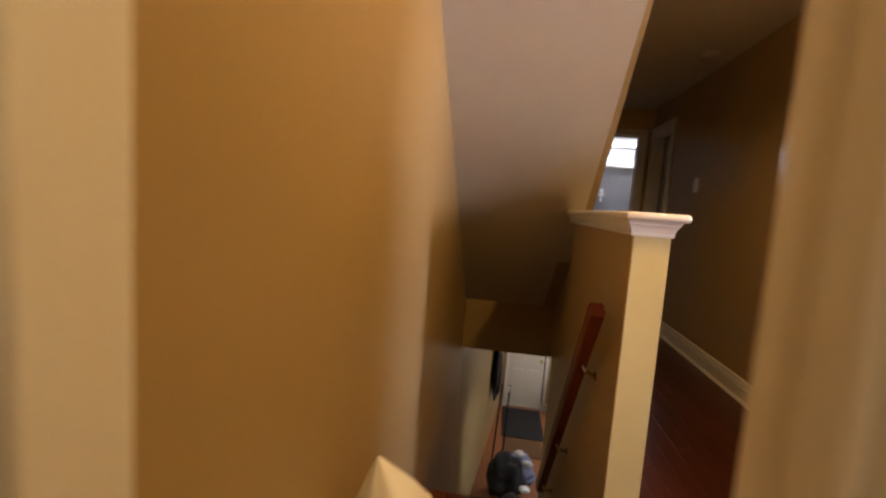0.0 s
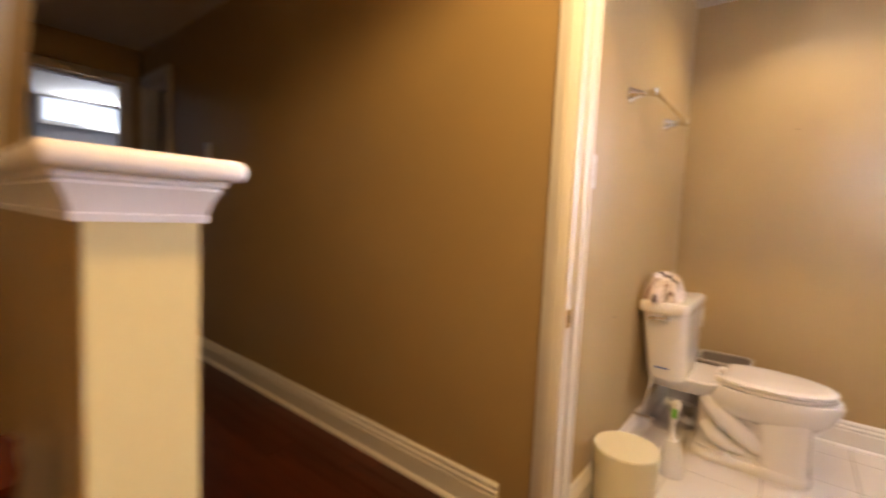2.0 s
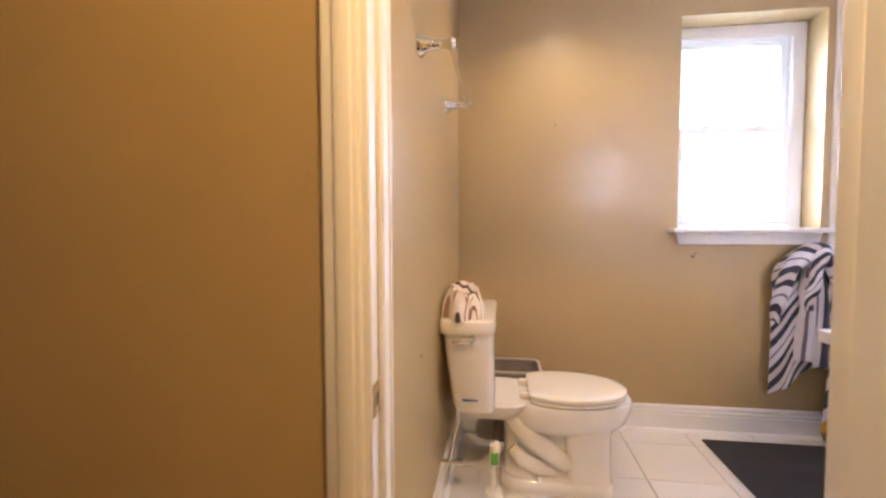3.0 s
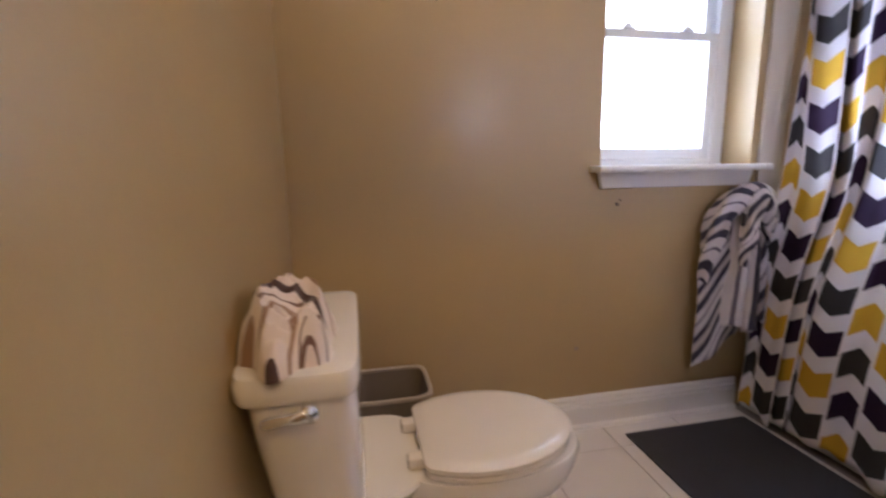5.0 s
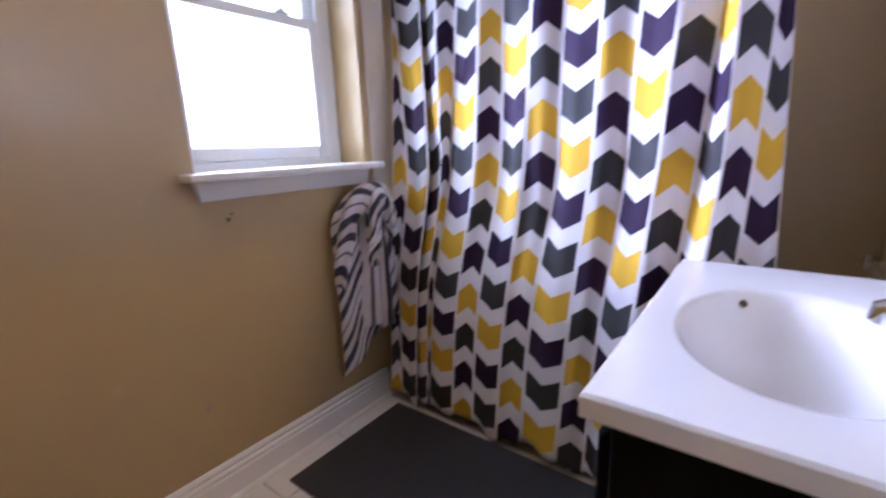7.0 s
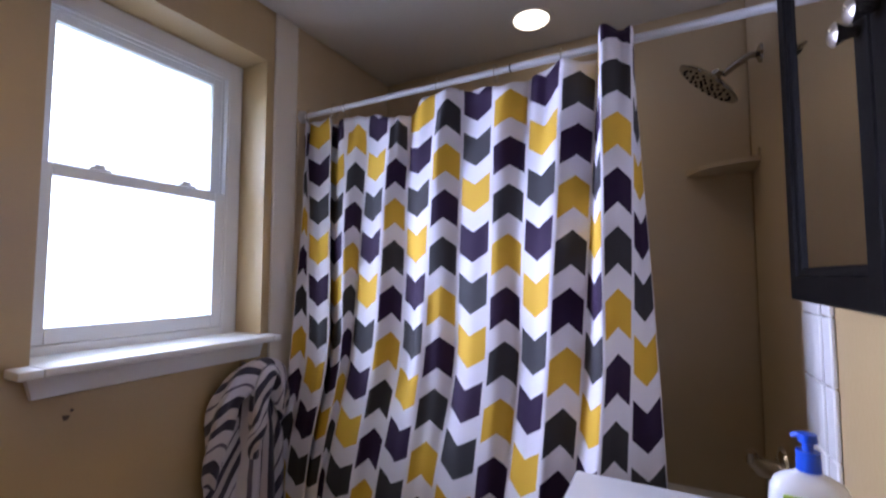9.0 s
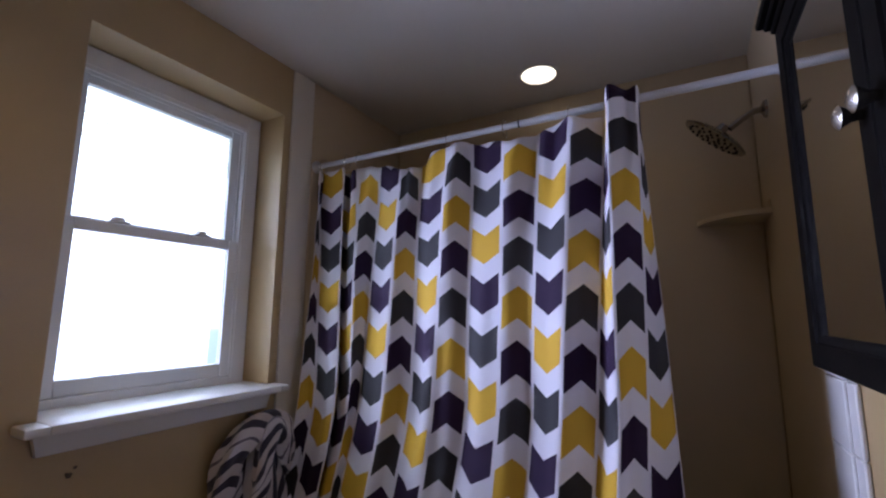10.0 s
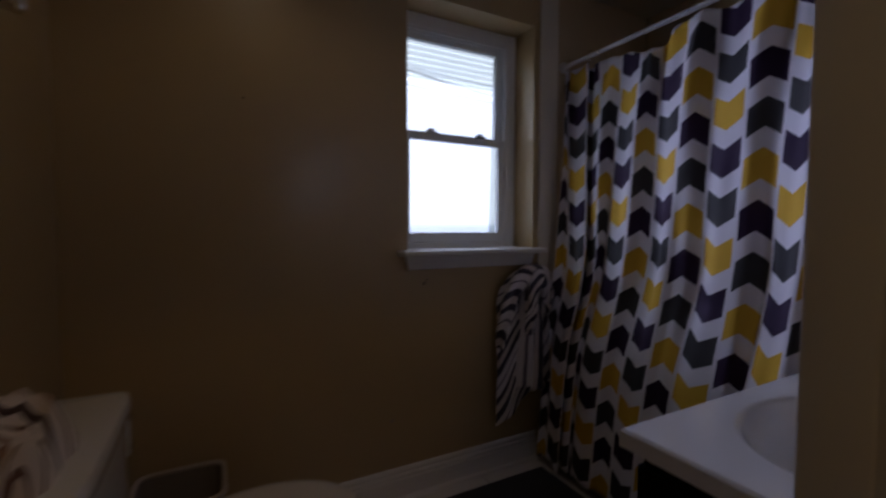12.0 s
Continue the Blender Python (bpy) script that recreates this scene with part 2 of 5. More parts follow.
# ---- mesh helpers ----
def box(bm, x0, x1, y0, y1, z0, z1, bevel=0.0, seg=1):
    r = bmesh.ops.create_cube(bm, size=1.0, matrix=Matrix.LocRotScale(((x0 + x1) / 2, (y0 + y1) / 2, (z0 + z1) / 2), None, (x1 - x0, y1 - y0, z1 - z0)))
    if bevel:
        edges = {e for v in r["verts"] for e in v.link_edges}
        bmesh.ops.bevel(bm, geom=list(edges), offset=bevel, segments=seg, profile=0.5, affect="EDGES")
    return bm


def cyl(bm, p, q, r0, r1=None, seg=20):
    p, q = Vector(p), Vector(q)
    d = q - p
    bmesh.ops.create_cone(bm, cap_ends=True, segments=seg, radius1=r0, radius2=r0 if r1 is None else r1, depth=d.length,
                          matrix=Matrix.Translation((p + q) / 2) @ d.to_track_quat("Z", "Y").to_matrix().to_4x4())
    return bm


def loft(bm, rings, cap0=True, cap1=True, closed=True):
    vs = [[bm.verts.new(p) for p in ring] for ring in rings]
    n = len(vs[0])
    for a, b in zip(vs, vs[1:]):
        for i in range(n if closed else n - 1):
            j = (i + 1) % n
            bm.faces.new((a[i], a[j], b[j], b[i]))
    if cap0:
        bm.faces.new(vs[0][::-1])
    if cap1:
        bm.faces.new(vs[-1])
    return bm


def tube(bm, pts, r, seg=12):
    pts = [Vector(p) for p in pts]
    rings = []
    for i, p in enumerate(pts):
        d = (pts[min(i + 1, len(pts) - 1)] - pts[max(i - 1, 0)]).normalized()
        m = d.to_track_quat("Z", "Y").to_matrix()
        rr = r[i] if isinstance(r, (list, tuple)) else r
        rings.append([p + m @ Vector((rr * math.cos(a), rr * math.sin(a), 0)) for a in [2 * math.pi * k / seg for k in range(seg)]])
    return loft(bm, rings)


def prism(bm, outline, axis, a, b):
    """A flat outline (two coordinates) drawn out along one axis from a to b."""
    put = {"x": lambda c, p: (c, p[0], p[1]), "y": lambda c, p: (p[0], c, p[1]), "z": lambda c, p: (p[0], p[1], c)}[axis]
    return loft(bm, [[put(a, p) for p in outline], [put(b, p) for p in outline]])


def mesh_of(name, bm, material, smooth=False, angle=40):
    bmesh.ops.recalc_face_normals(bm, faces=bm.faces)
    me = bpy.data.meshes.new(name)
    bm.to_mesh(me)
    bm.free()
    me.materials.append(material)
    if smooth:
        me.shade_smooth()
        me.set_sharp_from_angle(angle=radians(angle))
    return me


def part(name, bm, material, parent, label="", smooth=True):
    ob = new(name, mesh_of(name, bm, material, smooth))
    ob.parent = parent
    if label:
        ob["label"] = label
    return ob


def thing(name, label, category, group="", at=(0, 0, 0)):
    ob = new(name)
    ob.empty_display_size = 0.05
    ob.location = at
    return tagged(ob, label, category, group)


def solid(name, bm, material, label="", category="", kind="", smooth=False):
    return tagged(new(name, mesh_of(name, bm, material, smooth)), label, category, "", kind)


def B():
    return bmesh.new()


# ---- the large structure ----
WX, TY, SY, BX, HX, HY0 = 3.80, 1.462, -1.25, 2.06, 2.07, 0.28
CEIL, LOW = 2.44, -2.70
S = "structure"

# window wall, with the opening right through it
bm = B()
for y0, y1, z0, z1 in ((0.286, TY, 0, CEIL), (SY - 0.12, -0.407, 0, CEIL), (-0.407, 0.286, 0, 1.08), (-0.407, 0.286, 2.216, CEIL)):
    box(bm, WX, WX + 0.26, y0, y1, z0, z1)
solid("wall_east", bm, PAINT, "tan painted bathroom wall with a window", "wall", S)
solid("wall_north", box(B(), 2.182, WX + 0.19, TY, TY + 0.11, 0, CEIL), PAINT, "tan painted wall behind the toilet", "wall", S)
solid("wall_south", box(B(), BX - 0.11, WX + 0.19, SY - 0.12, SY - 0.002, 0, CEIL), PAINT, "wall behind the bathtub", "wall", S)
solid("wall_west", box(B(), BX - 0.11, BX, SY, 0.58, 0, CEIL), PAINT, "tan painted wall behind the vanity", "wall", S)
bm = B()
box(bm, HX, 2.18, 1.475, 4.87, 0, CEIL)
box(bm, HX, 2.18, 4.87, 5.47, 2.13, CEIL)
box(bm, HX, 2.18, 5.47, 5.60, 0, CEIL)
box(bm, HX, 2.18, 0.58, 1.475, 2.05, CEIL)
solid("wall_hall_east", bm, PAINT, "tan painted hallway wall with two doorways", "wall", S)
# hall end wall with a doorway
bm = B()
box(bm, 0.97, 1.30, 5.50, 5.60, 0, CEIL)
box(bm, 1.30, 1.96, 5.50, 5.60, 2.16, CEIL)
box(bm, 1.96, HX, 5.50, 5.60, 0, CEIL)
solid("wall_hall_end", bm, PAINT, "tan wall at the hallway's end with an open doorway", "wall", S)
# stair wall on the far side of the well, one storey deep
solid("wall_stair", box(B(), -0.02, 0.11, HY0, 4.22, LOW, CEIL), PAINT, "tan painted stairwell wall", "wall", S)
# wall with the doorway where the walk starts
bm = B()
box(bm, -0.9, 0.11, 0.12, HY0, 0, CEIL)
box(bm, 0.64, BX - 0.11, 0.12, HY0, 0, CEIL)
box(bm, 0.11, 0.64, 0.12, HY0, 2.05, CEIL)
solid("wall_landing", bm, PAINT, "tan wall with the doorway onto the landing", "wall", S)
bm = B()
box(bm, -0.9, -0.8, -1.2, 0.12, 0, CEIL)
box(bm, -0.8, BX - 0.11, -1.3, -1.2, 0, CEIL)
solid("wall_back_room", bm, PAINT, "plain wall of the room behind the landing", "wall", S)

# half wall beside the stairs and the wall above the sloped soffit
half = thing("half_wall", "tan stair half wall with white moulded cap", "wall")
half["kind"] = S
bm = B()
prism(bm, [(1.475, LOW), (2.70, LOW), (2.70, 1.10), (1.475, 1.10)], "x", 0.845, 0.965)
prism(bm, [(2.70, -0.16), (4.22, -0.16), (4.22, 0.17), (2.90, 1.10), (2.70, 1.10)], "x", 0.950, 0.9645)
box(bm, 0.985, 1.06, 2.70, 4.22, LOW, -0.161)
box(bm, 0.9655, 1.06, 2.64, 2.70, LOW, -0.161)
part("wall_body", bm, PAINT, half, smooth=False)
bm = B()
box(bm, 0.848, 0.962, 1.469, 1.476, 0, 1.10)
part("post_face", bm, CREAM, half, "cream painted end of the half wall", smooth=False)
bm = B()
loft(bm, [[(0.845 - o, 1.475 - o, z), (0.965 + o, 1.475 - o, z), (0.965 + o, 2.86, z), (0.845 - o, 2.86, z)] for z, o in
          ((1.096, 0.001), (1.096, 0.007), (1.104, 0.008), (1.106, 0.0065), (1.110, 0.0075), (1.118, 0.0100), (1.127, 0.0140), (1.135, 0.0195), (1.138, 0.0185), (1.141, 0.023), (1.149, 0.024))])
part("cap_moulding", bm, TRIM, half)
part("cap_board", box(B(), 0.806, 1.006, 1.43, 2.82, 1.148, 1.174, 0.010, 3), TRIM, half)
bm = B()
lo, hi = [(0.845, 2.90, 1.10), (0.845, 4.22, 0.17), (0.845, 5.50, 0.17), (0.845, 5.50, CEIL), (0.80, 0.983, CEIL)], [(0.965, 2.90, 1.10), (0.985, 4.22, 0.17), (0.985, 5.50, 0.17), (0.985, 5.50, CEIL), (0.80, 0.983, CEIL)]
hi[4] = (0.84, 0.983, CEIL)
loft(bm, [lo, hi])
solid("wall_hall_west", bm, PAINT, "tan wall between the hallway and the upper stairs", "wall", S)
# sloped underside of the upper stairs, and the header it ends on
bm = B()
loft(bm, [[(0.11, 0.983, CEIL), (0.11, 4.087, 0.267), (0.11, 4.087, 0.33), (0.11, 1.08, CEIL)], [(0.838, 0.983, CEIL), (0.965, 4.087, 0.267), (0.965, 4.087, 0.33), (0.838, 1.08, CEIL)]])
solid("soffit", bm, CEILING, "white sloped soffit under the upper stairs", "ceiling", S)
solid("stair_header", box(B(), 0.11, 0.985, 4.083, 4.22, -0.217, 0.32), PAINT, "tan header over the lower stairs", "wall", S)

# ceilings
bm = B()
box(bm, BX, WX, SY, TY, CEIL, CEIL + 0.1)
solid("ceiling_bath", bm, CEILING, "white bathroom ceiling", "ceiling", S)
bm = B()
box(bm, -0.9, BX, -1.3, HY0, CEIL, CEIL + 0.1)
box(bm, -0.02, BX, HY0, 1.475, CEIL, CEIL + 0.1)
box(bm, 0.80, 2.18, 1.475, 5.60, CEIL, CEIL + 0.1)
box(bm, -0.02, 0.80, 1.475, 5.60, CEIL, CEIL + 0.1)
solid("ceiling_hall", bm, CEILING, "white hallway ceiling", "ceiling", S)

# floors
solid("floor_bath", box(B(), 1.95, WX, SY, TY, -0.12, -0.006), GROUT, "bathroom floor of white square tiles", "floor", S)
bm = B()
box(bm, -0.9, BX - 0.11, -1.3, HY0, -0.16, -0.02)
box(bm, -0.02, 1.95, HY0, 1.62, -0.16, -0.02)
box(bm, 0.965, HX, 1.62, 5.60, -0.16, -0.02)
floor_hall = solid("floor_hall", bm, CHERRYFLOOR, "dark cherry hallway plank floor", "floor", S)

# far bedroom beyond the hallway
bm = B()
box(bm, 0.2, 3.6, 8.6, 8.7, 0, CEIL)
box(bm, 0.1, 0.2, 5.6, 8.6, 0, CEIL)
box(bm, 3.6, 3.7, 5.6, 8.6, 0, CEIL)
solid("wall_bedroom", bm, DARKROOM, "blue grey bedroom walls", "wall", S)
solid("floor_bedroom", box(B(), 0.1, 3.7, 5.6, 8.7, -0.1, -0.004), CHERRYFLOOR, "dark bedroom floor", "floor", S)
solid("ceiling_bedroom", box(B(), 0.1, 3.7, 5.605, 8.7, CEIL + 0.004, CEIL + 0.1), CEILING, "white bedroom ceiling", "ceiling", S)
win2 = thing("window_2", "bright bedroom window above a blue grey wall", "window")
win2["kind"] = S
part("window_pane", box(B(), 1.87, 2.82, 8.575, 8.585, 2.13, 2.41), glow("bright_sky_pane", (0.70, 0.80, 1.0), 0.8), win2, smooth=False)
bm = B()
for a in ((1.82, 1.87, 2.08, 2.435), (2.82, 2.87, 2.08, 2.435), (1.87, 2.82, 2.08, 2.13), (1.87, 2.82, 2.41, 2.435)):
    box(bm, a[0], a[1], 8.55, 8.6, a[2], a[3])
part("window_frame", bm, TRIM, win2, smooth=False)
lamp("bedroom_window_lamp", "AREA", look((2.34, 8.565, 2.27), (1.9, 6.0, 1.2)), 75, (0.75, 0.83, 1.0), 0.9, 0.22)
bm = B()
box(bm, 2.16, 2.19, 8.58, 8.6, 1.42, 1.64, 0.004)
box(bm, 2.12, 2.23, 8.58, 8.6, 1.54, 1.57, 0.004)
box(bm, 2.145, 2.205, 8.585, 8.6, 1.60, 1.66, 0.004)
solid("wall_ornament", bm, TRIM, "small white ornament hung on the bedroom wall", "ornament")
# side room behind the hallway's right-hand door
bm = B()
box(bm, 3.2, 3.3, 4.4, 5.9, 0, CEIL)
box(bm, 2.18, 3.2, 4.3, 4.4, 0, CEIL)
box(bm, 2.18, 3.2, 5.6, 5.7, 0, CEIL)
solid("wall_side_room", bm, DARKROOM, "dim side room wall", "wall", S)
solid("floor_side_room", box(B(), 2.18, 3.2, 4.4, 5.6, -0.1, -0.004), CHERRYFLOOR, "dark side room floor", "floor", S)
solid("ceiling_side_room", box(B(), 2.18, 3.2, 4.4, 5.6, CEIL + 0.004, CEIL + 0.1), CEILING, "side room ceiling", "ceiling", S)


# ---- trim ----
def casing(name, label, axis, face, out, a0, a1, top, width=0.07, thick=0.018, jamb=None):
    """A door casing on a wall face: axis 'x' when the face looks along x. jamb: (depth from the face, thickness)."""
    t = thing(name, label, "door frame")
    t["kind"] = S

    def strip(u0, u1, z0, z1, d0, d1):
        d0, d1 = sorted((face + out * d0, face + out * d1))
        return (d0, d1, u0, u1, z0, z1) if axis == "x" else (u0, u1, d0, d1, z0, z1)
    for nm, u0, u1, z0, z1 in (("casing_strip", a0 - width, a0, 0, top), ("casing_strip", a1, a1 + width, 0, top), ("casing_head", a0 - width, a1 + width, top, top + width)):
        bm = B()
        box(bm, *strip(u0, u1, z0, z1, 0.0, thick), 0.004, 2)
        if nm == "casing_strip":
            mid = (u0 + u1) / 2
            box(bm, *strip(mid - 0.022, mid + 0.022, z0, z1, thick - 0.002, thick + 0.006), 0.003)
        part(nm, bm, TRIM, t)
    if jamb:
        depth, th = jamb
        for nm, u0, u1, z0, z1 in (("jamb", a0 - 0.002, a0 + th, 0, top), ("jamb", a1 - th, a1 + 0.002, 0, top), ("jamb_head", a0, a1, top - th, top)):
            part(nm, box(B(), *strip(u0, u1, z0, z1, -depth, 0.004), 0.003), TRIM, t)
    return t


bath_door = thing("door_frame_1", "white bathroom door frame with brass strike plate", "door frame")
bath_door["kind"] = S
# left side of the frame: moulded casing on the hall face, jamb, stop
bm = B()
box(bm, HX - 0.018, HX + 0.001, 1.462, 1.530, 0, 2.05, 0.005, 2)
box(bm, HX - 0.026, HX - 0.016, 1.474, 1.505, 0, 2.05, 0.004, 2)
part("casing_strip", bm, TRIM, bath_door)
part("jamb", box(B(), HX - 0.006, 2.186, 1.448, 1.474, 0, 2.05, 0.003), TRIM, bath_door)
part("door_stop", box(B(), 2.11, 2.15, 1.436, 1.449, 0, 2.04, 0.004), TRIM, bath_door)
part("casing_inner", box(B(), 2.18, 2.192, 1.44, 1.461, 0, 2.05, 0.003), TRIM, bath_door)
strike = part("strike_plate", box(B(), 2.072, 2.104, 1.4445, 1.4485, 0.77, 0.83, 0.001), BRASS, bath_door, "worn brass strike plate")
# Solid dark block, the latch opening's shade put into its colour.
part("latch_hole", box(B(), 2.082, 2.094, 1.4435, 1.4450, 0.788, 0.812), HOLE, strike)
# other side: thick jamb and bath-side casing
part("jamb", box(B(), 1.945, 2.19, 0.575, 0.603, 0, 2.05, 0.004), TRIM, bath_door)
part("casing_strip", box(B(), 2.185, 2.236, 0.562, 0.606, 0, 2.05, 0.006, 2), TRIM, bath_door)
part("casing_strip", box(B(), 1.93, 1.948, 0.53, 0.600, 0, 2.05, 0.005, 2), TRIM, bath_door)
part("jamb_head", box(B(), 1.95, 2.18, 0.603, 1.462, 2.025, 2.052, 0.003), TRIM, bath_door)
part("casing_head", box(B(), HX - 0.018, HX + 0.001, 0.58, 1.535, 2.051, 2.12, 0.005, 2), TRIM, bath_door)
bm = B()
box(bm, 1.95, HX, 0.58, 1.475, 2.052, CEIL)
solid("door_lintel", bm, PAINT, "tan wall over the bathroom doorway", "wall", S)
solid("door_threshold", box(B(), 1.95, 2.19, 0.603, 1.448, -0.02, 0.006, 0.004), TILE, "pale threshold under the bathroom door", "threshold", S)

casing("door_frame_2", "white hallway door frame", "x", HX, -1, 4.87, 5.43, 2.13, 0.080, 0.02, (0.11, 0.02))
casing("door_frame_3", "white frame of the doorway at the hallway's end", "y", 5.50, -1, 1.33, 1.93, 2.13, 0.070, 0.018, (0.10, 0.02))
door2 = thing("door_1", "white panel door standing ajar", "door")
bm = B()
box(bm, 2.19, 2.75, 5.36, 5.40, 0.01, 2.10, 0.004)
part("door_leaf", bm, WHITEDOOR, door2)
part("door_knob", tube(B(), [(2.69, 5.36, 0.95), (2.69, 5.31, 0.95), (2.69, 5.295, 0.95)], [0.012, 0.026, 0.016]), NICKEL, door2)
# doorway at the start of the walk
start = thing("door_frame_4", "white painted door frame onto the landing", "door frame")
start["kind"] = S
for u0, u1 in ((0.11, 0.138), (0.597, 0.640)):
    part("jamb", box(B(), u0, u1, 0.115, HY0 + 0.004, 0, 2.03, 0.004), TRIM, start)
for u0, u1 in ((0.07, 0.13), (0.61, 0.69)):
    part("casing_strip", box(B(), u0, u1, 0.098, 0.118, 0, 2.03, 0.005, 2), TRIM, start)
part("casing_strip", box(B(), 0.603, 0.68, HY0, HY0 + 0.018, 0, 2.03, 0.005, 2), TRIM, start)
for u0, u1 in ((0.137, 0.149), (0.586, 0.598)):
    part("door_stop", box(B(), u0, u1, 0.185, 0.222, 0, 2.03, 0.003), TRIM, start)
for u0, u1 in ((0.082, 0.108), (0.632, 0.668)):
    part("casing_bead", box(B(), u0, u1, 0.090, 0.099, 0, 2.03, 0.004, 2), TRIM, start)
part("hinge_leaf", box(B(), 0.5945, 0.598, 0.120, 0.172, 0.95, 1.04, 0.001), TRIM, start, "painted-over hinge leaf")
part("jamb_head", box(B(), 0.11, 0.64, 0.115, HY0 + 0.004, 2.03, 2.055, 0.003), TRIM, start)
part("hinge", cyl(B(), (0.594, 0.112, 0.95), (0.594, 0.112, 1.04), 0.006, seg=10), NICKEL, start)


def baseboard(name, label, axis, face, out, a0, a1, shoe=True):
    """Moulded skirting board with its shoe strip, along a wall face."""
    prof = [(0, 0), (0.017, 0), (0.017, 0.092), (0.0115, 0.096), (0.0115, 0.100), (0.016, 0.104), (0.016, 0.112), (0.0085, 0.119), (0.0085, 0.124), (0.012, 0.129), (0.010, 0.138), (0.005, 0.144), (0, 0.144)]
    t = thing(name, label, "baseboard")
    t["kind"] = S
    pts = [(face + out * d, z) for d, z in prof]
    bm = B()
    if axis == "x":
        loft(bm, [[(p, a0, z) for p, z in pts], [(p, a1, z) for p, z in pts]])
    else:
        loft(bm, [[(a0, p, z) for p, z in pts], [(a1, p, z) for p, z in pts]])
    part("board", bm, TRIM, t)
    if shoe:
        q = [(face + out * d, z) for d, z in [(0.0155, 0), (0.030, 0), (0.029, 0.008), (0.024, 0.015), (0.0155, 0.018)]]
        bm = B()
        if axis == "x":
            loft(bm, [[(p, a0, z) for p, z in q], [(p, a1, z) for p, z in q]])
        else:
            loft(bm, [[(a0, p, z) for p, z in q], [(a1, p, z) for p, z in q]])
        part("shoe_strip", bm, TRIM, t)


baseboard("baseboard_1", "white moulded baseboard under the bathroom window", "x", WX, -1, -0.44, TY)
baseboard("baseboard_2", "white moulded baseboard behind the toilet", "y", TY, -1, 2.20, WX - 0.03)
baseboard("baseboard_3", "white moulded baseboard along the hallway wall", "x", HX, -1, 1.66, 4.79)
baseboard("baseboard_4", "white baseboard along the landing wall", "y", HY0, 1, 0.69, 1.94)

# ---- bathroom window ----
win = thing("window_1", "white double hung window with deep reveal and misted lower sash", "window")
win["kind"] = S
bm = B()
for a in ((-0.405, -0.345, 1.10, 2.214), (0.250, 0.284, 1.10, 2.214), (-0.345, 0.250, 2.150, 2.214), (-0.345, 0.250, 1.10, 1.135)):
    box(bm, 3.945, 4.025, a[0], a[1], a[2], a[3], 0.004)
part("window_frame", bm, VINYL, win)
# raised ribs of the tracks in which the sashes run
for x in (3.949, 3.982, 4.015):
    for a in ((-0.346, -0.337, 1.136, 2.150), (0.243, 0.252, 1.136, 2.150)):
        part("track_rib", box(B(), x - 0.003, x + 0.003, a[0], a[1], a[2], a[3]), VINYL, win, smooth=False)
    part("track_rib", box(B(), x - 0.003, x + 0.003, -0.336, 0.242, 2.138, 2.152), VINYL, win, smooth=False)


def sash(name, x0, x1, z0, z1, rail_b, rail_t, glass):
    bm = B()
    y0, y1 = -0.343, 0.249
    for a in ((y0, y0 + 0.042, z0, z1), (y1 - 0.042, y1, z0, z1), (y0 + 0.042, y1 - 0.042, z0, z0 + rail_b), (y0 + 0.042, y1 - 0.042, z1 - rail_t, z1)):
        box(bm, x0, x1, a[0], a[1], a[2], a[3], 0.003)
    s = part(name, bm, VINYL, win)
    mid = (x0 + x1) / 2
    pane = part("pane", box(B(), mid - 0.002, mid + 0.002, y0 + 0.04, y1 - 0.04, z0 + rail_b - 0.002, z1 - rail_t + 0.002), glass, s, smooth=False)
    pane.visible_shadow = False
    return s


low = sash("lower_sash", 3.952, 3.980, 1.135, 1.665, 0.048, 0.036, FROST)
sash("upper_sash", 3.985, 4.013, 1.640, 2.150, 0.036, 0.040, GLASS)
for y in (-0.19, 0.09):
    bm = B()
    box(bm, 3.945, 3.982, y - 0.03, y + 0.03, 1.665, 1.675, 0.003)
    box(bm, 3.948, 3.975, y - 0.014, y + 0.018, 1.675, 1.687, 0.003)
    part("sash_lock", bm, VINYL, low)
bm = B()
box(bm, 3.714, 3.95, -0.405, 0.284, 1.083, 1.107, 0.006, 2)
box(bm, 3.714, 3.798, -0.44, -0.405, 1.083, 1.107, 0.006, 2)
box(bm, 3.714, 3.798, 0.284, 0.335, 1.083, 1.107, 0.006, 2)
part("window_sill", bm, TRIM, win)
bm = B()
loft(bm, [[(WX, -0.405, 1.083), (3.775, -0.405, 1.083), (3.782, -0.392, 1.022), (WX, -0.392, 1.020)], [(WX, 0.300, 1.083), (3.775, 0.300, 1.083), (3.782, 0.284, 1.022), (WX, 0.284, 1.020)]])
part("apron", bm, TRIM, win)

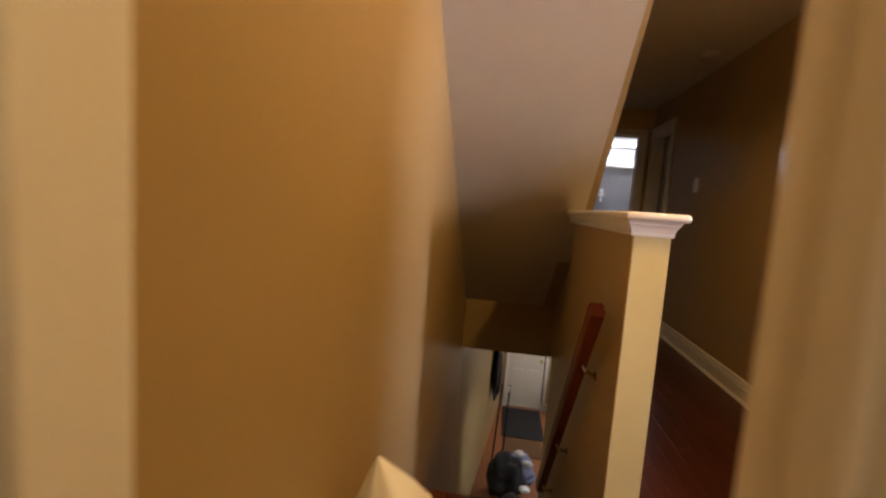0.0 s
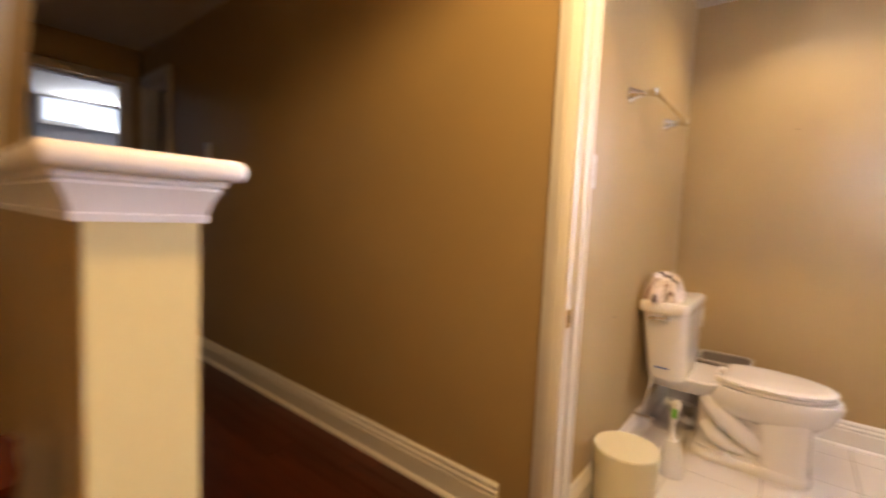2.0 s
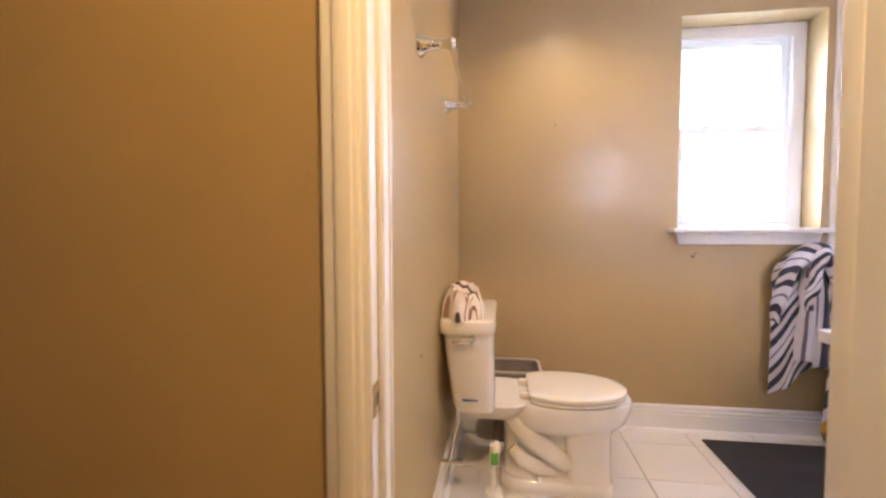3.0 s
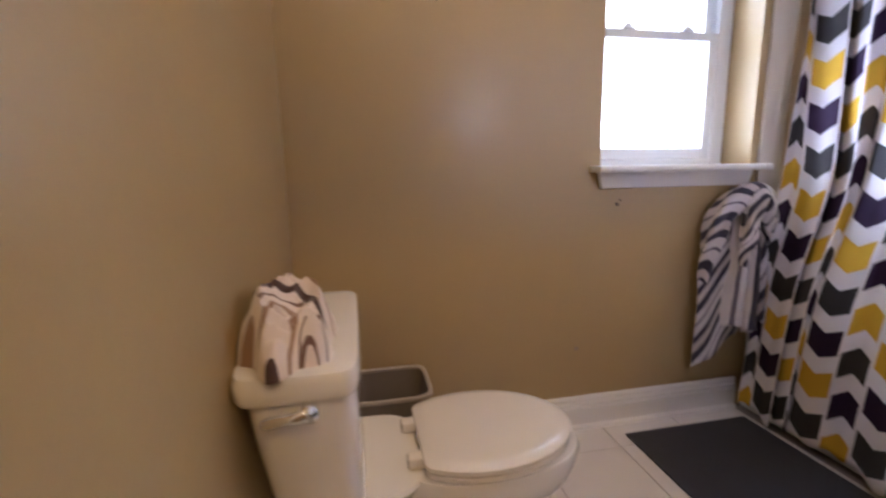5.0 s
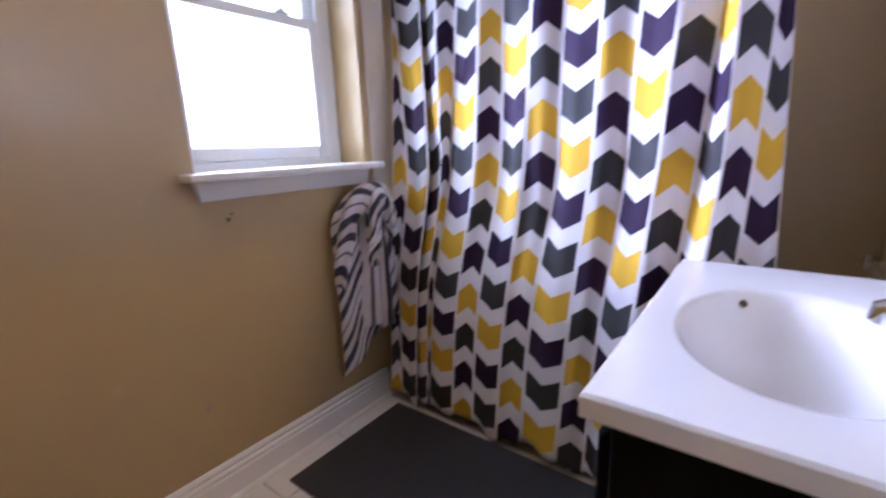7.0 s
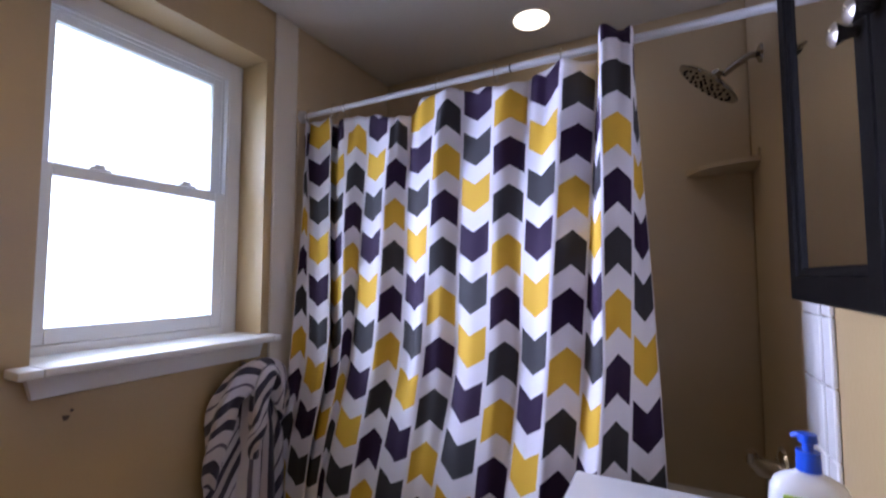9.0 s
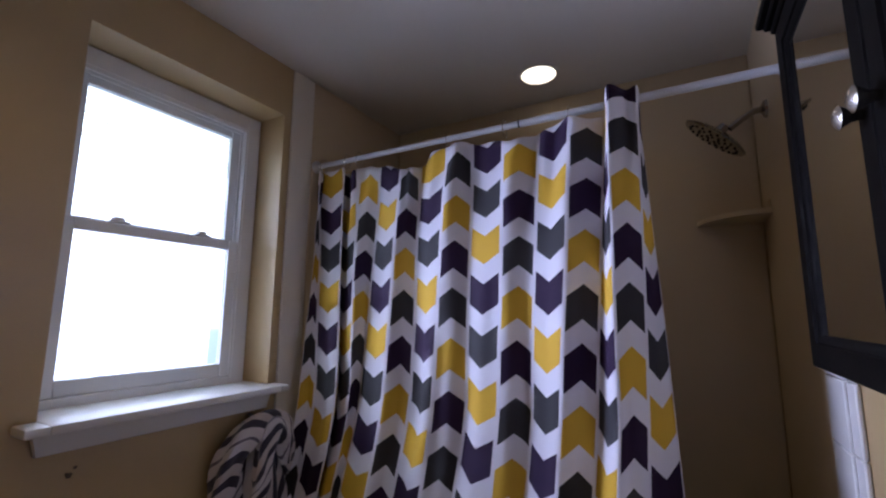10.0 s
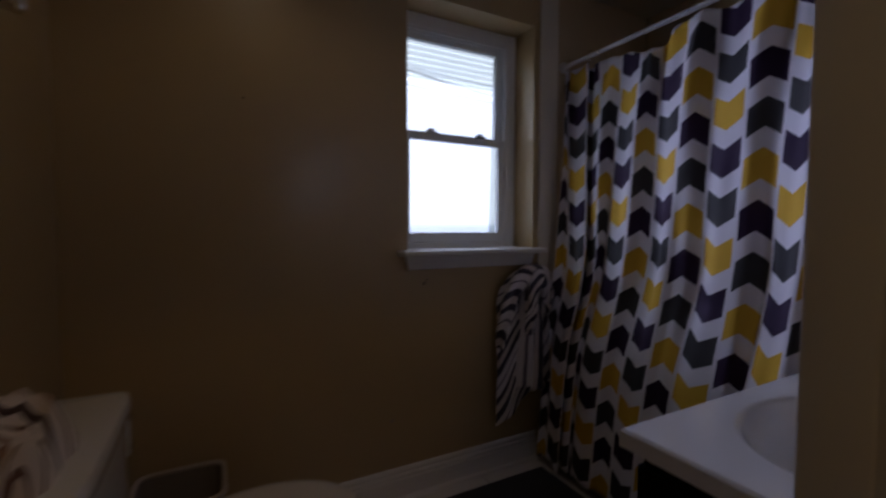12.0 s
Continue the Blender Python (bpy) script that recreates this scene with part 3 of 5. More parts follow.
# outside the window: the next house's glowing clapboards, its roof edge and a dim strip below
def daylight_glow(name, color, bright, under):
    """Outdoor backdrop whose daylight is put into its own emission, dimmer on the undersides of the boards."""
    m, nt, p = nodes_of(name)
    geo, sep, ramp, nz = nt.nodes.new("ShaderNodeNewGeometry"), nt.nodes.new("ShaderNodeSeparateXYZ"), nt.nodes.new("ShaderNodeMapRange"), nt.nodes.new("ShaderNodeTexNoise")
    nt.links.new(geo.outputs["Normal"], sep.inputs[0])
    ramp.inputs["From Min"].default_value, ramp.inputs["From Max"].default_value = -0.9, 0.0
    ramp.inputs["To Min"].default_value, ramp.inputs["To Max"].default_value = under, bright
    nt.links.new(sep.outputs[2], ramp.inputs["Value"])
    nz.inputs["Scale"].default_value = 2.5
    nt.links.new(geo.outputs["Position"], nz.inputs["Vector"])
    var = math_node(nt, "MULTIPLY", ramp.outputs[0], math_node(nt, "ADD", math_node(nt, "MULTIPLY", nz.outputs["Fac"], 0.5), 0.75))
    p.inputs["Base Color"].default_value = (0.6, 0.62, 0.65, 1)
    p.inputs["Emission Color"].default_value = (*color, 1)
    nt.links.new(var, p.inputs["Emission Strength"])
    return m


def boards(name, label, z0, z1, pitch, out, material):
    bm = B()
    z = z0
    while z < z1 - 0.001:
        loft(bm, [[(6.2, y, z), (6.2 - out, y, z), (6.195 - out * 0.3, y, z + pitch), (6.2, y, z + pitch)] for y in (-3.2, 3.0)])
        z += pitch
    return solid(name, bm, material, label, "backdrop", S)


# Lowest boards: same wall, with shade put into a dimmer, bluer glow.
boards("backdrop_low_strip", "dim bluish glowing strip low on the next house", -0.4, 1.24, 0.1367, 0.02, daylight_glow("dim_blue_glow", (0.58, 0.77, 1.0), 7.0, 4.5))
boards("backdrop_siding", "pale glowing clapboards of the next house", 1.24, 2.665, 0.095, 0.02, daylight_glow("glowing_clapboard", (0.80, 0.90, 1.0), 36.0, 28.0))
boards("backdrop_eaves", "glowing slatted eaves of the next house", 2.665, 3.145, 0.06, 0.03, daylight_glow("glowing_eaves", (0.82, 0.91, 1.0), 42.0, 24.0))
boards("backdrop_tree", "pale glowing leaves above the next house", 3.145, 3.29, 0.145, 0.0, daylight_glow("glowing_leaves", (0.74, 1.0, 0.78), 13.0, 13.0))
# Wires glow too: the glare around them is put into their emission.
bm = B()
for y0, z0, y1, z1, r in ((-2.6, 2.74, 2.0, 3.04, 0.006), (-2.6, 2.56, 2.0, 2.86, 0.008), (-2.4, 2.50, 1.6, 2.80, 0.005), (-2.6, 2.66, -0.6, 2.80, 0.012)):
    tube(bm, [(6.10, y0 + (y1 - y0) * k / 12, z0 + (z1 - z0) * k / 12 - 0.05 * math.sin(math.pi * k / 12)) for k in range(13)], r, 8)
solid("backdrop_wires", bm, daylight_glow("pale_glow_wires", (0.85, 0.92, 1.0), 7.0, 5.0), "pale glowing wires strung along the next house", "backdrop", S, smooth=True)
boards("backdrop_sky", "bright overcast sky above the next house", 3.29, 9.59, 0.9, 0.0, daylight_glow("overcast_sky", (0.68, 0.82, 1.0), 40.0, 40.0))


# ---- bathroom: toilet ----
def superring(cx, cy, rx, ry, z, n=2.6, seg=36, front=1.0):
    """A rounded outline; front > 1 stretches the side towards -y."""
    out = []
    for k in range(seg):
        a = 2 * math.pi * k / seg
        c, s = math.cos(a), math.sin(a)
        x = rx * math.copysign(abs(c) ** (2 / n), c)
        y = ry * math.copysign(abs(s) ** (2 / n), s)
        out.append((cx + x, cy + (y * front if y < 0 else y), z))
    return out


TX = 3.27
toilet = thing("toilet", "white two-piece toilet with closed lid and side lever", "toilet")
bm = B()
loft(bm, [superring(TX - 0.030, 1.326, 0.215, 0.084, 0.375, 6), superring(TX - 0.030, 1.330, 0.228, 0.090, 0.42, 6), superring(TX - 0.030, 1.345, 0.257, 0.101, 0.615, 6), superring(TX - 0.030, 1.350, 0.268, 0.105, 0.702, 6)])
part("tank", bm, PORCELAIN, toilet)
bm = B()
loft(bm, [superring(TX - 0.030, 1.352, 0.278, 0.110, 0.701, 8), superring(TX - 0.030, 1.352, 0.283, 0.114, 0.710, 8), superring(TX - 0.030, 1.352, 0.284, 0.115, 0.738, 8), superring(TX - 0.030, 1.352, 0.278, 0.110, 0.751, 8), superring(TX - 0.030, 1.352, 0.257, 0.094, 0.756, 8)])
part("tank_lid", bm, PORCELAIN, toilet)
# pedestal: foot slab, front column, narrower rear body, and the bowl flaring out above them
bm = B()
loft(bm, [superring(TX, 0.985, 0.150, 0.240, 0.0, 5, 40), superring(TX, 0.985, 0.152, 0.242, 0.012, 5, 40), superring(TX, 0.985, 0.149, 0.239, 0.034, 5, 40), superring(TX, 0.985, 0.138, 0.228, 0.046, 5, 40)])
part("foot", bm, PORCELAIN, toilet)
bm = B()
loft(bm, [superring(TX, 0.850, 0.136, 0.100, 0.040, 4, 40), superring(TX, 0.850, 0.130, 0.096, 0.060, 4, 40), superring(TX, 0.852, 0.126, 0.096, 0.16, 4, 40), superring(TX, 0.858, 0.134, 0.104, 0.25, 3.6, 40), superring(TX, 0.870, 0.150, 0.130, 0.32, 3, 40)])
part("front_column", bm, PORCELAIN, toilet)
bm = B()
loft(bm, [superring(TX, 1.040, 0.106, 0.170, 0.040, 3.4, 40), superring(TX, 1.040, 0.090, 0.165, 0.075, 3, 40), superring(TX, 1.040, 0.084, 0.165, 0.20, 3, 40), superring(TX, 1.040, 0.100, 0.175, 0.32, 3, 40)])
part("rear_body", bm, PORCELAIN, toilet)
bm = B()
rows = ((0.215, 0.965, 0.080, 0.180, 2.6, 1.05), (0.245, 0.96, 0.128, 0.208, 2.5, 1.12),
        (0.285, 0.958, 0.163, 0.226, 2.4, 1.20), (0.33, 0.955, 0.180, 0.232, 2.3, 1.24), (0.365, 0.95, 0.185, 0.236, 2.3, 1.23), (0.378, 0.95, 0.180, 0.232, 2.3, 1.22))
loft(bm, [superring(TX, cy, rx, ry, z, n, 40, fr) for z, cy, rx, ry, n, fr in rows])
part("bowl", bm, PORCELAIN, toilet)
bm = B()
loft(bm, [superring(TX, 1.28, 0.105, 0.14, 0.29, 4), superring(TX, 1.27, 0.165, 0.16, 0.345, 4), superring(TX, 1.265, 0.178, 0.165, 0.372, 4), superring(TX, 1.265, 0.174, 0.160, 0.379, 4)])
part("tank_deck", bm, PORCELAIN, toilet)
# trapway swelling on the side of the foot
for sx in (-1, 1):
    pts = [(TX + sx * 0.060, 1.19, 0.31), (TX + sx * 0.082, 1.15, 0.27), (TX + sx * 0.090, 1.08, 0.205), (TX + sx * 0.090, 1.00, 0.145), (TX + sx * 0.086, 0.95, 0.11), (TX + sx * 0.07, 0.93, 0.09)]
    part("trapway", tube(B(), pts, [0.030, 0.044, 0.046, 0.044, 0.040, 0.03], 16), PORCELAIN, toilet)
    pts = [(TX + sx * 0.070, 1.17, 0.16), (TX + sx * 0.085, 1.13, 0.115), (TX + sx * 0.088, 1.06, 0.085), (TX + sx * 0.08, 0.99, 0.07)]
    part("trapway", tube(B(), pts, [0.030, 0.040, 0.038, 0.026], 16), PORCELAIN, toilet)
    part("bolt_cap", tube(B(), [(TX + sx * 0.128, 1.06, 0.040), (TX + sx * 0.128, 1.06, 0.054), (TX + sx * 0.128, 1.06, 0.062)], [0.014, 0.013, 0.006]), WHITEPL, toilet)


def egg(z, grow, seg=44):
    out = []
    for k in range(seg):
        a = 2 * math.pi * k / seg
        c, s = math.cos(a), math.sin(a)
        rx, y = 0.182 + grow, (0.215 + grow) * s
        if s > 0:
            y = min(y, 0.150 + grow)
            c = math.copysign(abs(c) ** 0.85, c)
        else:
            y *= 1.06
        out.append((TX + rx * c, 0.935 + y * 1.1, z))
    return out


part("seat_ring", loft(B(), [egg(0.381, -0.006), egg(0.384, 0.0), egg(0.394, 0.0), egg(0.398, -0.006)]), SEAT, toilet)
part("seat_lid", loft(B(), [egg(0.400, -0.004), egg(0.403, 0.003), egg(0.414, 0.003), egg(0.421, -0.006), egg(0.424, -0.03)]), SEAT, toilet)
for dx in (-0.078, 0.078):
    part("hinge", box(B(), TX + dx - 0.02, TX + dx + 0.02, 1.098, 1.14, 0.379, 0.408, 0.006, 2), SEAT, toilet)
part("flush_lever", tube(B(), [(2.972, 1.332, 0.684), (2.954, 1.333, 0.684), (2.948, 1.345, 0.684), (2.949, 1.370, 0.681), (2.951, 1.398, 0.677), (2.952, 1.408, 0.676)], [0.012, 0.014, 0.012, 0.009, 0.011, 0.006]), CHROME, toilet, "chrome flush lever")
part("lever_hub", tube(B(), [(2.985, 1.330, 0.684), (2.950, 1.330, 0.684), (2.942, 1.330, 0.684)], [0.017, 0.017, 0.009], 16), CHROME, toilet)
part("sticker", box(B(), 3.006, 3.012, 1.310, 1.372, 0.428, 0.434), LABELBLUE, toilet, "small blue maker's sticker")
part("tank_bolt", cyl(B(), (TX - 0.1, 1.33, 0.34), (TX - 0.1, 1.33, 0.38), 0.012), WHITEPL, toilet)
bm = B()
tube(bm, [(3.08, 1.40, 0.385), (3.08, 1.40, 0.33), (3.075, 1.41, 0.25), (3.07, 1.425, 0.18), (3.07, 1.43, 0.15)], [0.016, 0.012, 0.007, 0.007, 0.009])
part("supply_hose", bm, CHROME, toilet)
part("shutoff_valve", tube(B(), [(3.07, 1.46, 0.14), (3.07, 1.41, 0.14), (3.07, 1.385, 0.14), (3.07, 1.37, 0.14)], [0.012, 0.012, 0.018, 0.016]), CHROME, toilet)
# water-tank toilet brush and holder
brush = thing("toilet_brush", "white toilet brush with green grip in its holder", "toilet brush")
part("holder", tube(B(), [(2.87, 1.24, 0.0), (2.87, 1.24, 0.02), (2.87, 1.243, 0.12), (2.87, 1.245, 0.16)], [0.05, 0.05, 0.036, 0.030], 20), WHITEPL, brush)
part("handle", tube(B(), [(2.87, 1.245, 0.16), (2.868, 1.248, 0.23), (2.865, 1.245, 0.27), (2.862, 1.238, 0.33), (2.86, 1.233, 0.345)], [0.011, 0.012, 0.019, 0.021, 0.008], 14), WHITEPL, brush)
part("grip", box(B(), 2.842, 2.847, 1.228, 1.254, 0.268, 0.312, 0.002), GREEN, brush, "green grip inlay")

# crumpled towel on the tank
def crumpled(name, label, cx, cy, z0, rx, ry, h, material, seed, stripes):
    bm = B()
    uvl = bm.loops.layers.uv.new("UVMap")
    n, mrows = 120, 56
    grid, flat = [], {}
    for j in range(mrows + 1):
        t = j / mrows
        row = []
        for i in range(n):
            a = 2 * math.pi * i / n
            rad = 1 - t
            lobes = 1 + 0.20 * noise.noise(Vector((math.cos(a) * 1.6, math.sin(a) * 1.6, seed))) + 0.07 * math.sin(6 * a + seed)
            x, y = cx + rx * rad * lobes * math.cos(a), cy + ry * rad * lobes * math.sin(a)
            q = Vector(((x - cx) * 9 + 1.2 * noise.noise(Vector((x * 11, y * 11, seed))), (y - cy) * 13, seed))
            fold = 1 - 2.2 * abs(noise.noise(q))
            fine = 1 - 2.0 * abs(noise.noise(q * 2.3 + Vector((5, 2, 1))))
            heap = (1 - rad ** 2.6) * (0.72 + 0.28 * noise.noise(Vector((x * 6, y * 6, seed + 3))) + 1.3 * (y - cy) - 1.1 * (x - cx))
            z = z0 + h * max(0.0, heap) + (0.040 * fold + 0.018 * fine) * min(1.0, (1 - rad) * 3.2) * min(1.0, h / 0.08) + 0.010 * min(1.0, t * 14)
            # overhanging rolls: cloth slides outwards under the ridges
            x += 0.012 * noise.noise(q * 1.4 + Vector((0, 7, 0))) * min(1.0, t * 5)
            y += 0.010 * noise.noise(q * 1.4 + Vector((9, 0, 0))) * min(1.0, t * 5)
            vert = bm.verts.new((x, min(y, TY - 0.004), max(z, z0 + 0.001)))
            flat[vert] = (x - cx) * stripes[0] + (y - cy) * stripes[1] + stripes[2] * fold * 0.05 + 0.045 * noise.noise(Vector((x * 8, y * 8, seed + 8)))
            row.append(vert)
        grid.append(row)
    for j in range(mrows):
        for i in range(n):
            k = (i + 1) % n
            f = bm.faces.new((grid[j][i], grid[j][k], grid[j + 1][k], grid[j + 1][i]))
            for lp in f.loops:
                lp[uvl].uv = (lp.vert.co.x, flat[lp.vert])
    return solid(name, bm, material, label, "towel", smooth=True)


hand_towel = crumpled("hand_towel", "crumpled brown and white striped towel on the toilet tank", 3.122, 1.378, 0.754, 0.162, 0.086, 0.130, HANDTOWEL, 2.3, (0.62, -0.40, 0.9))
towel_end = crumpled("towel_end", "thin flat end of the striped towel", 3.335, 1.405, 0.754, 0.085, 0.042, 0.030, HANDTOWEL, 6.1, (0.8, 0.3, 0.4))
towel_end.parent = hand_towel
for key in ("category", "group", "kind"):
    if key in towel_end:
        del towel_end[key]

# cream bin, grey waste basket
bin1 = thing("trash_can", "round cream plastic trash can with flat lid", "trash can")
def circle(cx, cy, r, z, seg=36):
    return [(cx + r * math.cos(2 * math.pi * k / seg), cy + r * math.sin(2 * math.pi * k / seg), z) for k in range(seg)]
part("body", loft(B(), [circle(2.435, 1.325, 0.100, 0.0), circle(2.435, 1.325, 0.104, 0.006), circle(2.435, 1.325, 0.118, 0.25), circle(2.435, 1.325, 0.118, 0.262)]), BINCREAM, bin1)
part("lid", loft(B(), [circle(2.435, 1.325, 0.1185, 0.2625), circle(2.435, 1.325, 0.1205, 0.266), circle(2.435, 1.325, 0.117, 0.273), circle(2.435, 1.325, 0.108, 0.272)]), BINCREAM, bin1)
bin2 = thing("waste_basket", "taupe rectangular waste basket with pale rim", "waste basket")
bk = lambda z, g: superring(3.635, 1.145, 0.118 + g, 0.128 + g, z, 6, 40)
part("body", loft(B(), [bk(0, -0.03), bk(0.01, -0.028), bk(0.375, 0.0), bk(0.375, -0.006), bk(0.02, -0.034)], cap0=True, cap1=True), BINGREY, bin2)
part("rim", loft(B(), [bk(0.368, 0.001), bk(0.372, 0.007), bk(0.382, 0.007), bk(0.384, 0.0), bk(0.380, -0.008), bk(0.370, -0.006)], False, False), RIM, bin2, "pale rolled rim")

# toilet paper hanging box beside the tank
tp = thing("paper_holder", "white paper holder hung on the tank's far side", "paper holder")
part("bracket", box(B(), 3.512, 3.545, 1.255, 1.285, 0.56, 0.69, 0.006, 2), WHITEPL, tp)
part("clip", box(B(), 3.515, 3.55, 1.250, 1.256, 0.575, 0.595, 0.002), NICKEL, tp)
part("clip", box(B(), 3.515, 3.55, 1.250, 1.256, 0.655, 0.675, 0.002), NICKEL, tp)

# ---- towel rack on the wall above the toilet ----
rack = thing("towel_bar", "chrome two-post towel bar on the wall", "towel bar")
for x in (2.60, 3.22):
    part("post", tube(B(), [(x, 1.4615, 1.64), (x, 1.452, 1.64), (x, 1.440, 1.64), (x, 1.41, 1.64), (x, 1.385, 1.64), (x, 1.362, 1.64), (x, 1.352, 1.64)], [0.034, 0.033, 0.021, 0.014, 0.012, 0.019, 0.009], 20), CHROME, rack)
part("rail", cyl(B(), (2.60, 1.366, 1.64), (3.22, 1.366, 1.64), 0.0085), CHROME, rack)

plate = thing("wall_outlet", "white outlet plate on the tan wall by the door", "outlet")
part("cover_plate", box(B(), 2.194, 2.264, 1.455, 1.4615, 1.235, 1.355, 0.003), WHITEPL, plate)
for z in (1.272, 1.318):
    part("socket", box(B(), 2.215, 2.243, 1.4535, 1.456, z - 0.014, z + 0.014, 0.001), WHITEPL, plate)
    for x in (2.223, 2.235):
        # Dark bars carry the shade inside the socket slots.
        part("slot", box(B(), x - 0.0012, x + 0.0012, 1.4528, 1.4540, z - 0.006, z + 0.006), HOLE, plate, smooth=False)

# ---- marks on the walls ----
def blot(name, label, x, y, z, r, seed, material, axis="x"):
    bm = B()
    pts = []
    for k in range(18):
        a = 2 * math.pi * k / 18
        q = r * (0.7 + 0.6 * noise.noise(Vector((math.cos(a) * 2, math.sin(a) * 2, seed))))
        pts.append((q * math.cos(a), q * 0.9 * math.sin(a)))
    if axis == "x":
        prism(bm, [(y + a, z + b) for a, b in pts], "x", x, x - 0.0015)
    else:
        prism(bm, [(x + a, z + b) for a, b in pts], "y", y, y - 0.0015)
    return solid(name, bm, material, label, "wall damage")


blot("wall_hole", "small torn hole in the tan wall", WX, 0.205, 0.955, 0.011, 1.0, HOLE)
blot("wall_hole", "small torn hole in the tan wall", WX, 0.192, 0.972, 0.007, 4.0, HOLE)
blot("paint_chip", "small dark chip in the wall paint", WX, 0.929, 1.674, 0.006, 7.0, HOLE)
blot("wall_scuff", "faint grey scuff on the wall", WX, 0.36, 0.36, 0.012, 3.0, SCUFF)
blot("wall_scuff", "faint grey scuff on the wall", 2.62, TY, 0.72, 0.010, 9.0, SCUFF, "y")

# ---- striped towel hung under the window ----
def hung_towel():
    t = thing("bath_towel", "navy and white striped towel hung on a wall hook", "towel")
    part("hook", tube(B(), [(WX, -0.33, 1.00), (3.775, -0.33, 1.00), (3.755, -0.33, 0.99), (3.745, -0.33, 1.01)], [0.014, 0.007, 0.006, 0.007]), NICKEL, t)

    def cloth(name, bm, thick=0.007):
        ob = part(name, bm, TOWEL, t)
        sol = ob.modifiers.new("thickness", "SOLIDIFY")
        sol.thickness, sol.offset = thick, 0.0
        return ob

    def fall(name, y0, y1, w_top, out, zt, hem0, hem1, folds, deep, seed, across, along):
        """A gathered fall of cloth: pinched to w_top under the hook, widening to y0..y1 at the hem, with deepening folds."""
        bm = B()
        uvl = bm.loops.layers.uv.new("UVMap")
        n, mrows = 90, 56
        yc = -0.325
        grid = []
        for j in range(mrows + 1):
            v = j / mrows
            row = []
            for i in range(n + 1):
                u = i / n
                spread = min(1.0, v * 2.4) ** 0.55
                yl, yr = yc + w_top / 2 + (y0 - yc - w_top / 2) * spread, yc - w_top / 2 + (y1 - yc + w_top / 2) * spread
                hem = hem0 + (hem1 - hem0) * u + 0.012 * math.sin(folds * 6.28 * u + seed)
                z = zt + (hem - zt) * v - 0.05 * (2 * u - 1) ** 2 * (1 - v) ** 2
                q = folds * 6.28 * u + seed + 0.7 * math.sin(2.3 * v + seed)
                gather = (0.5 + 0.5 * math.sin(q)) ** 1.4
                crumple = noise.noise(Vector((u * 4, v * 4, seed)))
                x = WX - 0.014 - out * math.sin(math.pi * (0.06 + 0.88 * u)) ** 0.6 * (0.55 + 0.45 * math.sin(min(1.0, v * 1.5 + 0.25) * 1.57)) - deep * gather * (0.3 + 0.7 * v) - 0.012 * crumple
                row.append(bm.verts.new((min(x, WX - 0.010), yl + (yr - yl) * u + 0.010 * math.cos(q) * v + 0.006 * crumple, z)))
            grid.append(row)
        for j in range(mrows):
            for i in range(n):
                f = bm.faces.new((grid[j][i], grid[j][i + 1], grid[j + 1][i + 1], grid[j + 1][i]))
                for lp, (p, q) in zip(f.loops, ((i, j), (i + 1, j), (i + 1, j + 1), (i, j + 1))):
                    uu, vv = p / n, q / mrows
                    lp[uvl].uv = (uu, uu * across + vv * along + 0.007 * noise.noise(Vector((uu * 3, vv * 4, seed))))
        return cloth(name, bm)

    def roll(name, pts, radii, seed, slant):
        """A thick twisted roll of cloth along a line."""
        bm = B()
        uvl = bm.loops.layers.uv.new("UVMap")
        seg, sub = 26, 10
        pts = [Vector(p) for p in pts]
        rings, runs, run = [], [], 0.0
        for i in range(len(pts) - 1):
            p0, p1, p2, p3 = pts[max(i - 1, 0)], pts[i], pts[i + 1], pts[min(i + 2, len(pts) - 1)]
            for k in range(sub + (1 if i == len(pts) - 2 else 0)):
                s = k / sub
                p = 0.5 * (2 * p1 + (p2 - p0) * s + (2 * p0 - 5 * p1 + 4 * p2 - p3) * s * s + (3 * p1 - p0 - 3 * p2 + p3) * s ** 3)
                rings.append((p, radii[i] + (radii[i + 1] - radii[i]) * s))
        vs = []
        for i, (p, r) in enumerate(rings):
            d = (rings[min(i + 1, len(rings) - 1)][0] - rings[max(i - 1, 0)][0]).normalized()
            m = d.to_track_quat("X", "Z").to_matrix()
            run += (p - rings[max(i - 1, 0)][0]).length
            runs.append(run)
            ring = []
            for k in range(seg):
                a = 2 * math.pi * k / seg
                q = r * (1 + 0.20 * math.sin(4 * a + 9 * run + seed) + 0.25 * noise.noise(Vector((math.cos(a), math.sin(a), run * 9 + seed))))
                c = p + m @ Vector((0, q * math.cos(a), q * math.sin(a)))
                c.x = min(c.x, WX - 0.010)
                ring.append(bm.verts.new(c))
            vs.append(ring)
        for i in range(len(vs) - 1):
            for k in range(seg):
                k2 = (k + 1) % seg
                f = bm.faces.new((vs[i][k], vs[i][k2], vs[i + 1][k2], vs[i + 1][k]))
                for lp, (a, b) in zip(f.loops, ((i, k), (i, k + 1), (i + 1, k + 1), (i + 1, k))):
                    lp[uvl].uv = (b / seg, runs[a] * slant[0] + slant[1] * math.cos(2 * math.pi * b / seg) + slant[2] * math.sin(2 * math.pi * b / seg))
        bm.faces.new(vs[0][::-1])
        bm.faces.new(vs[-1])
        return part(name, bm, TOWEL, t)
    fall("rear_fall", -0.160, -0.385, 0.13, 0.060, 0.975, 0.235, 0.44, 1.6, 0.020, 1.0, 0.26, 0.62)
    fall("front_flap", -0.252, -0.425, 0.07, 0.105, 0.965, 0.445, 0.395, 2.6, 0.034, 4.2, 0.30, 0.03)
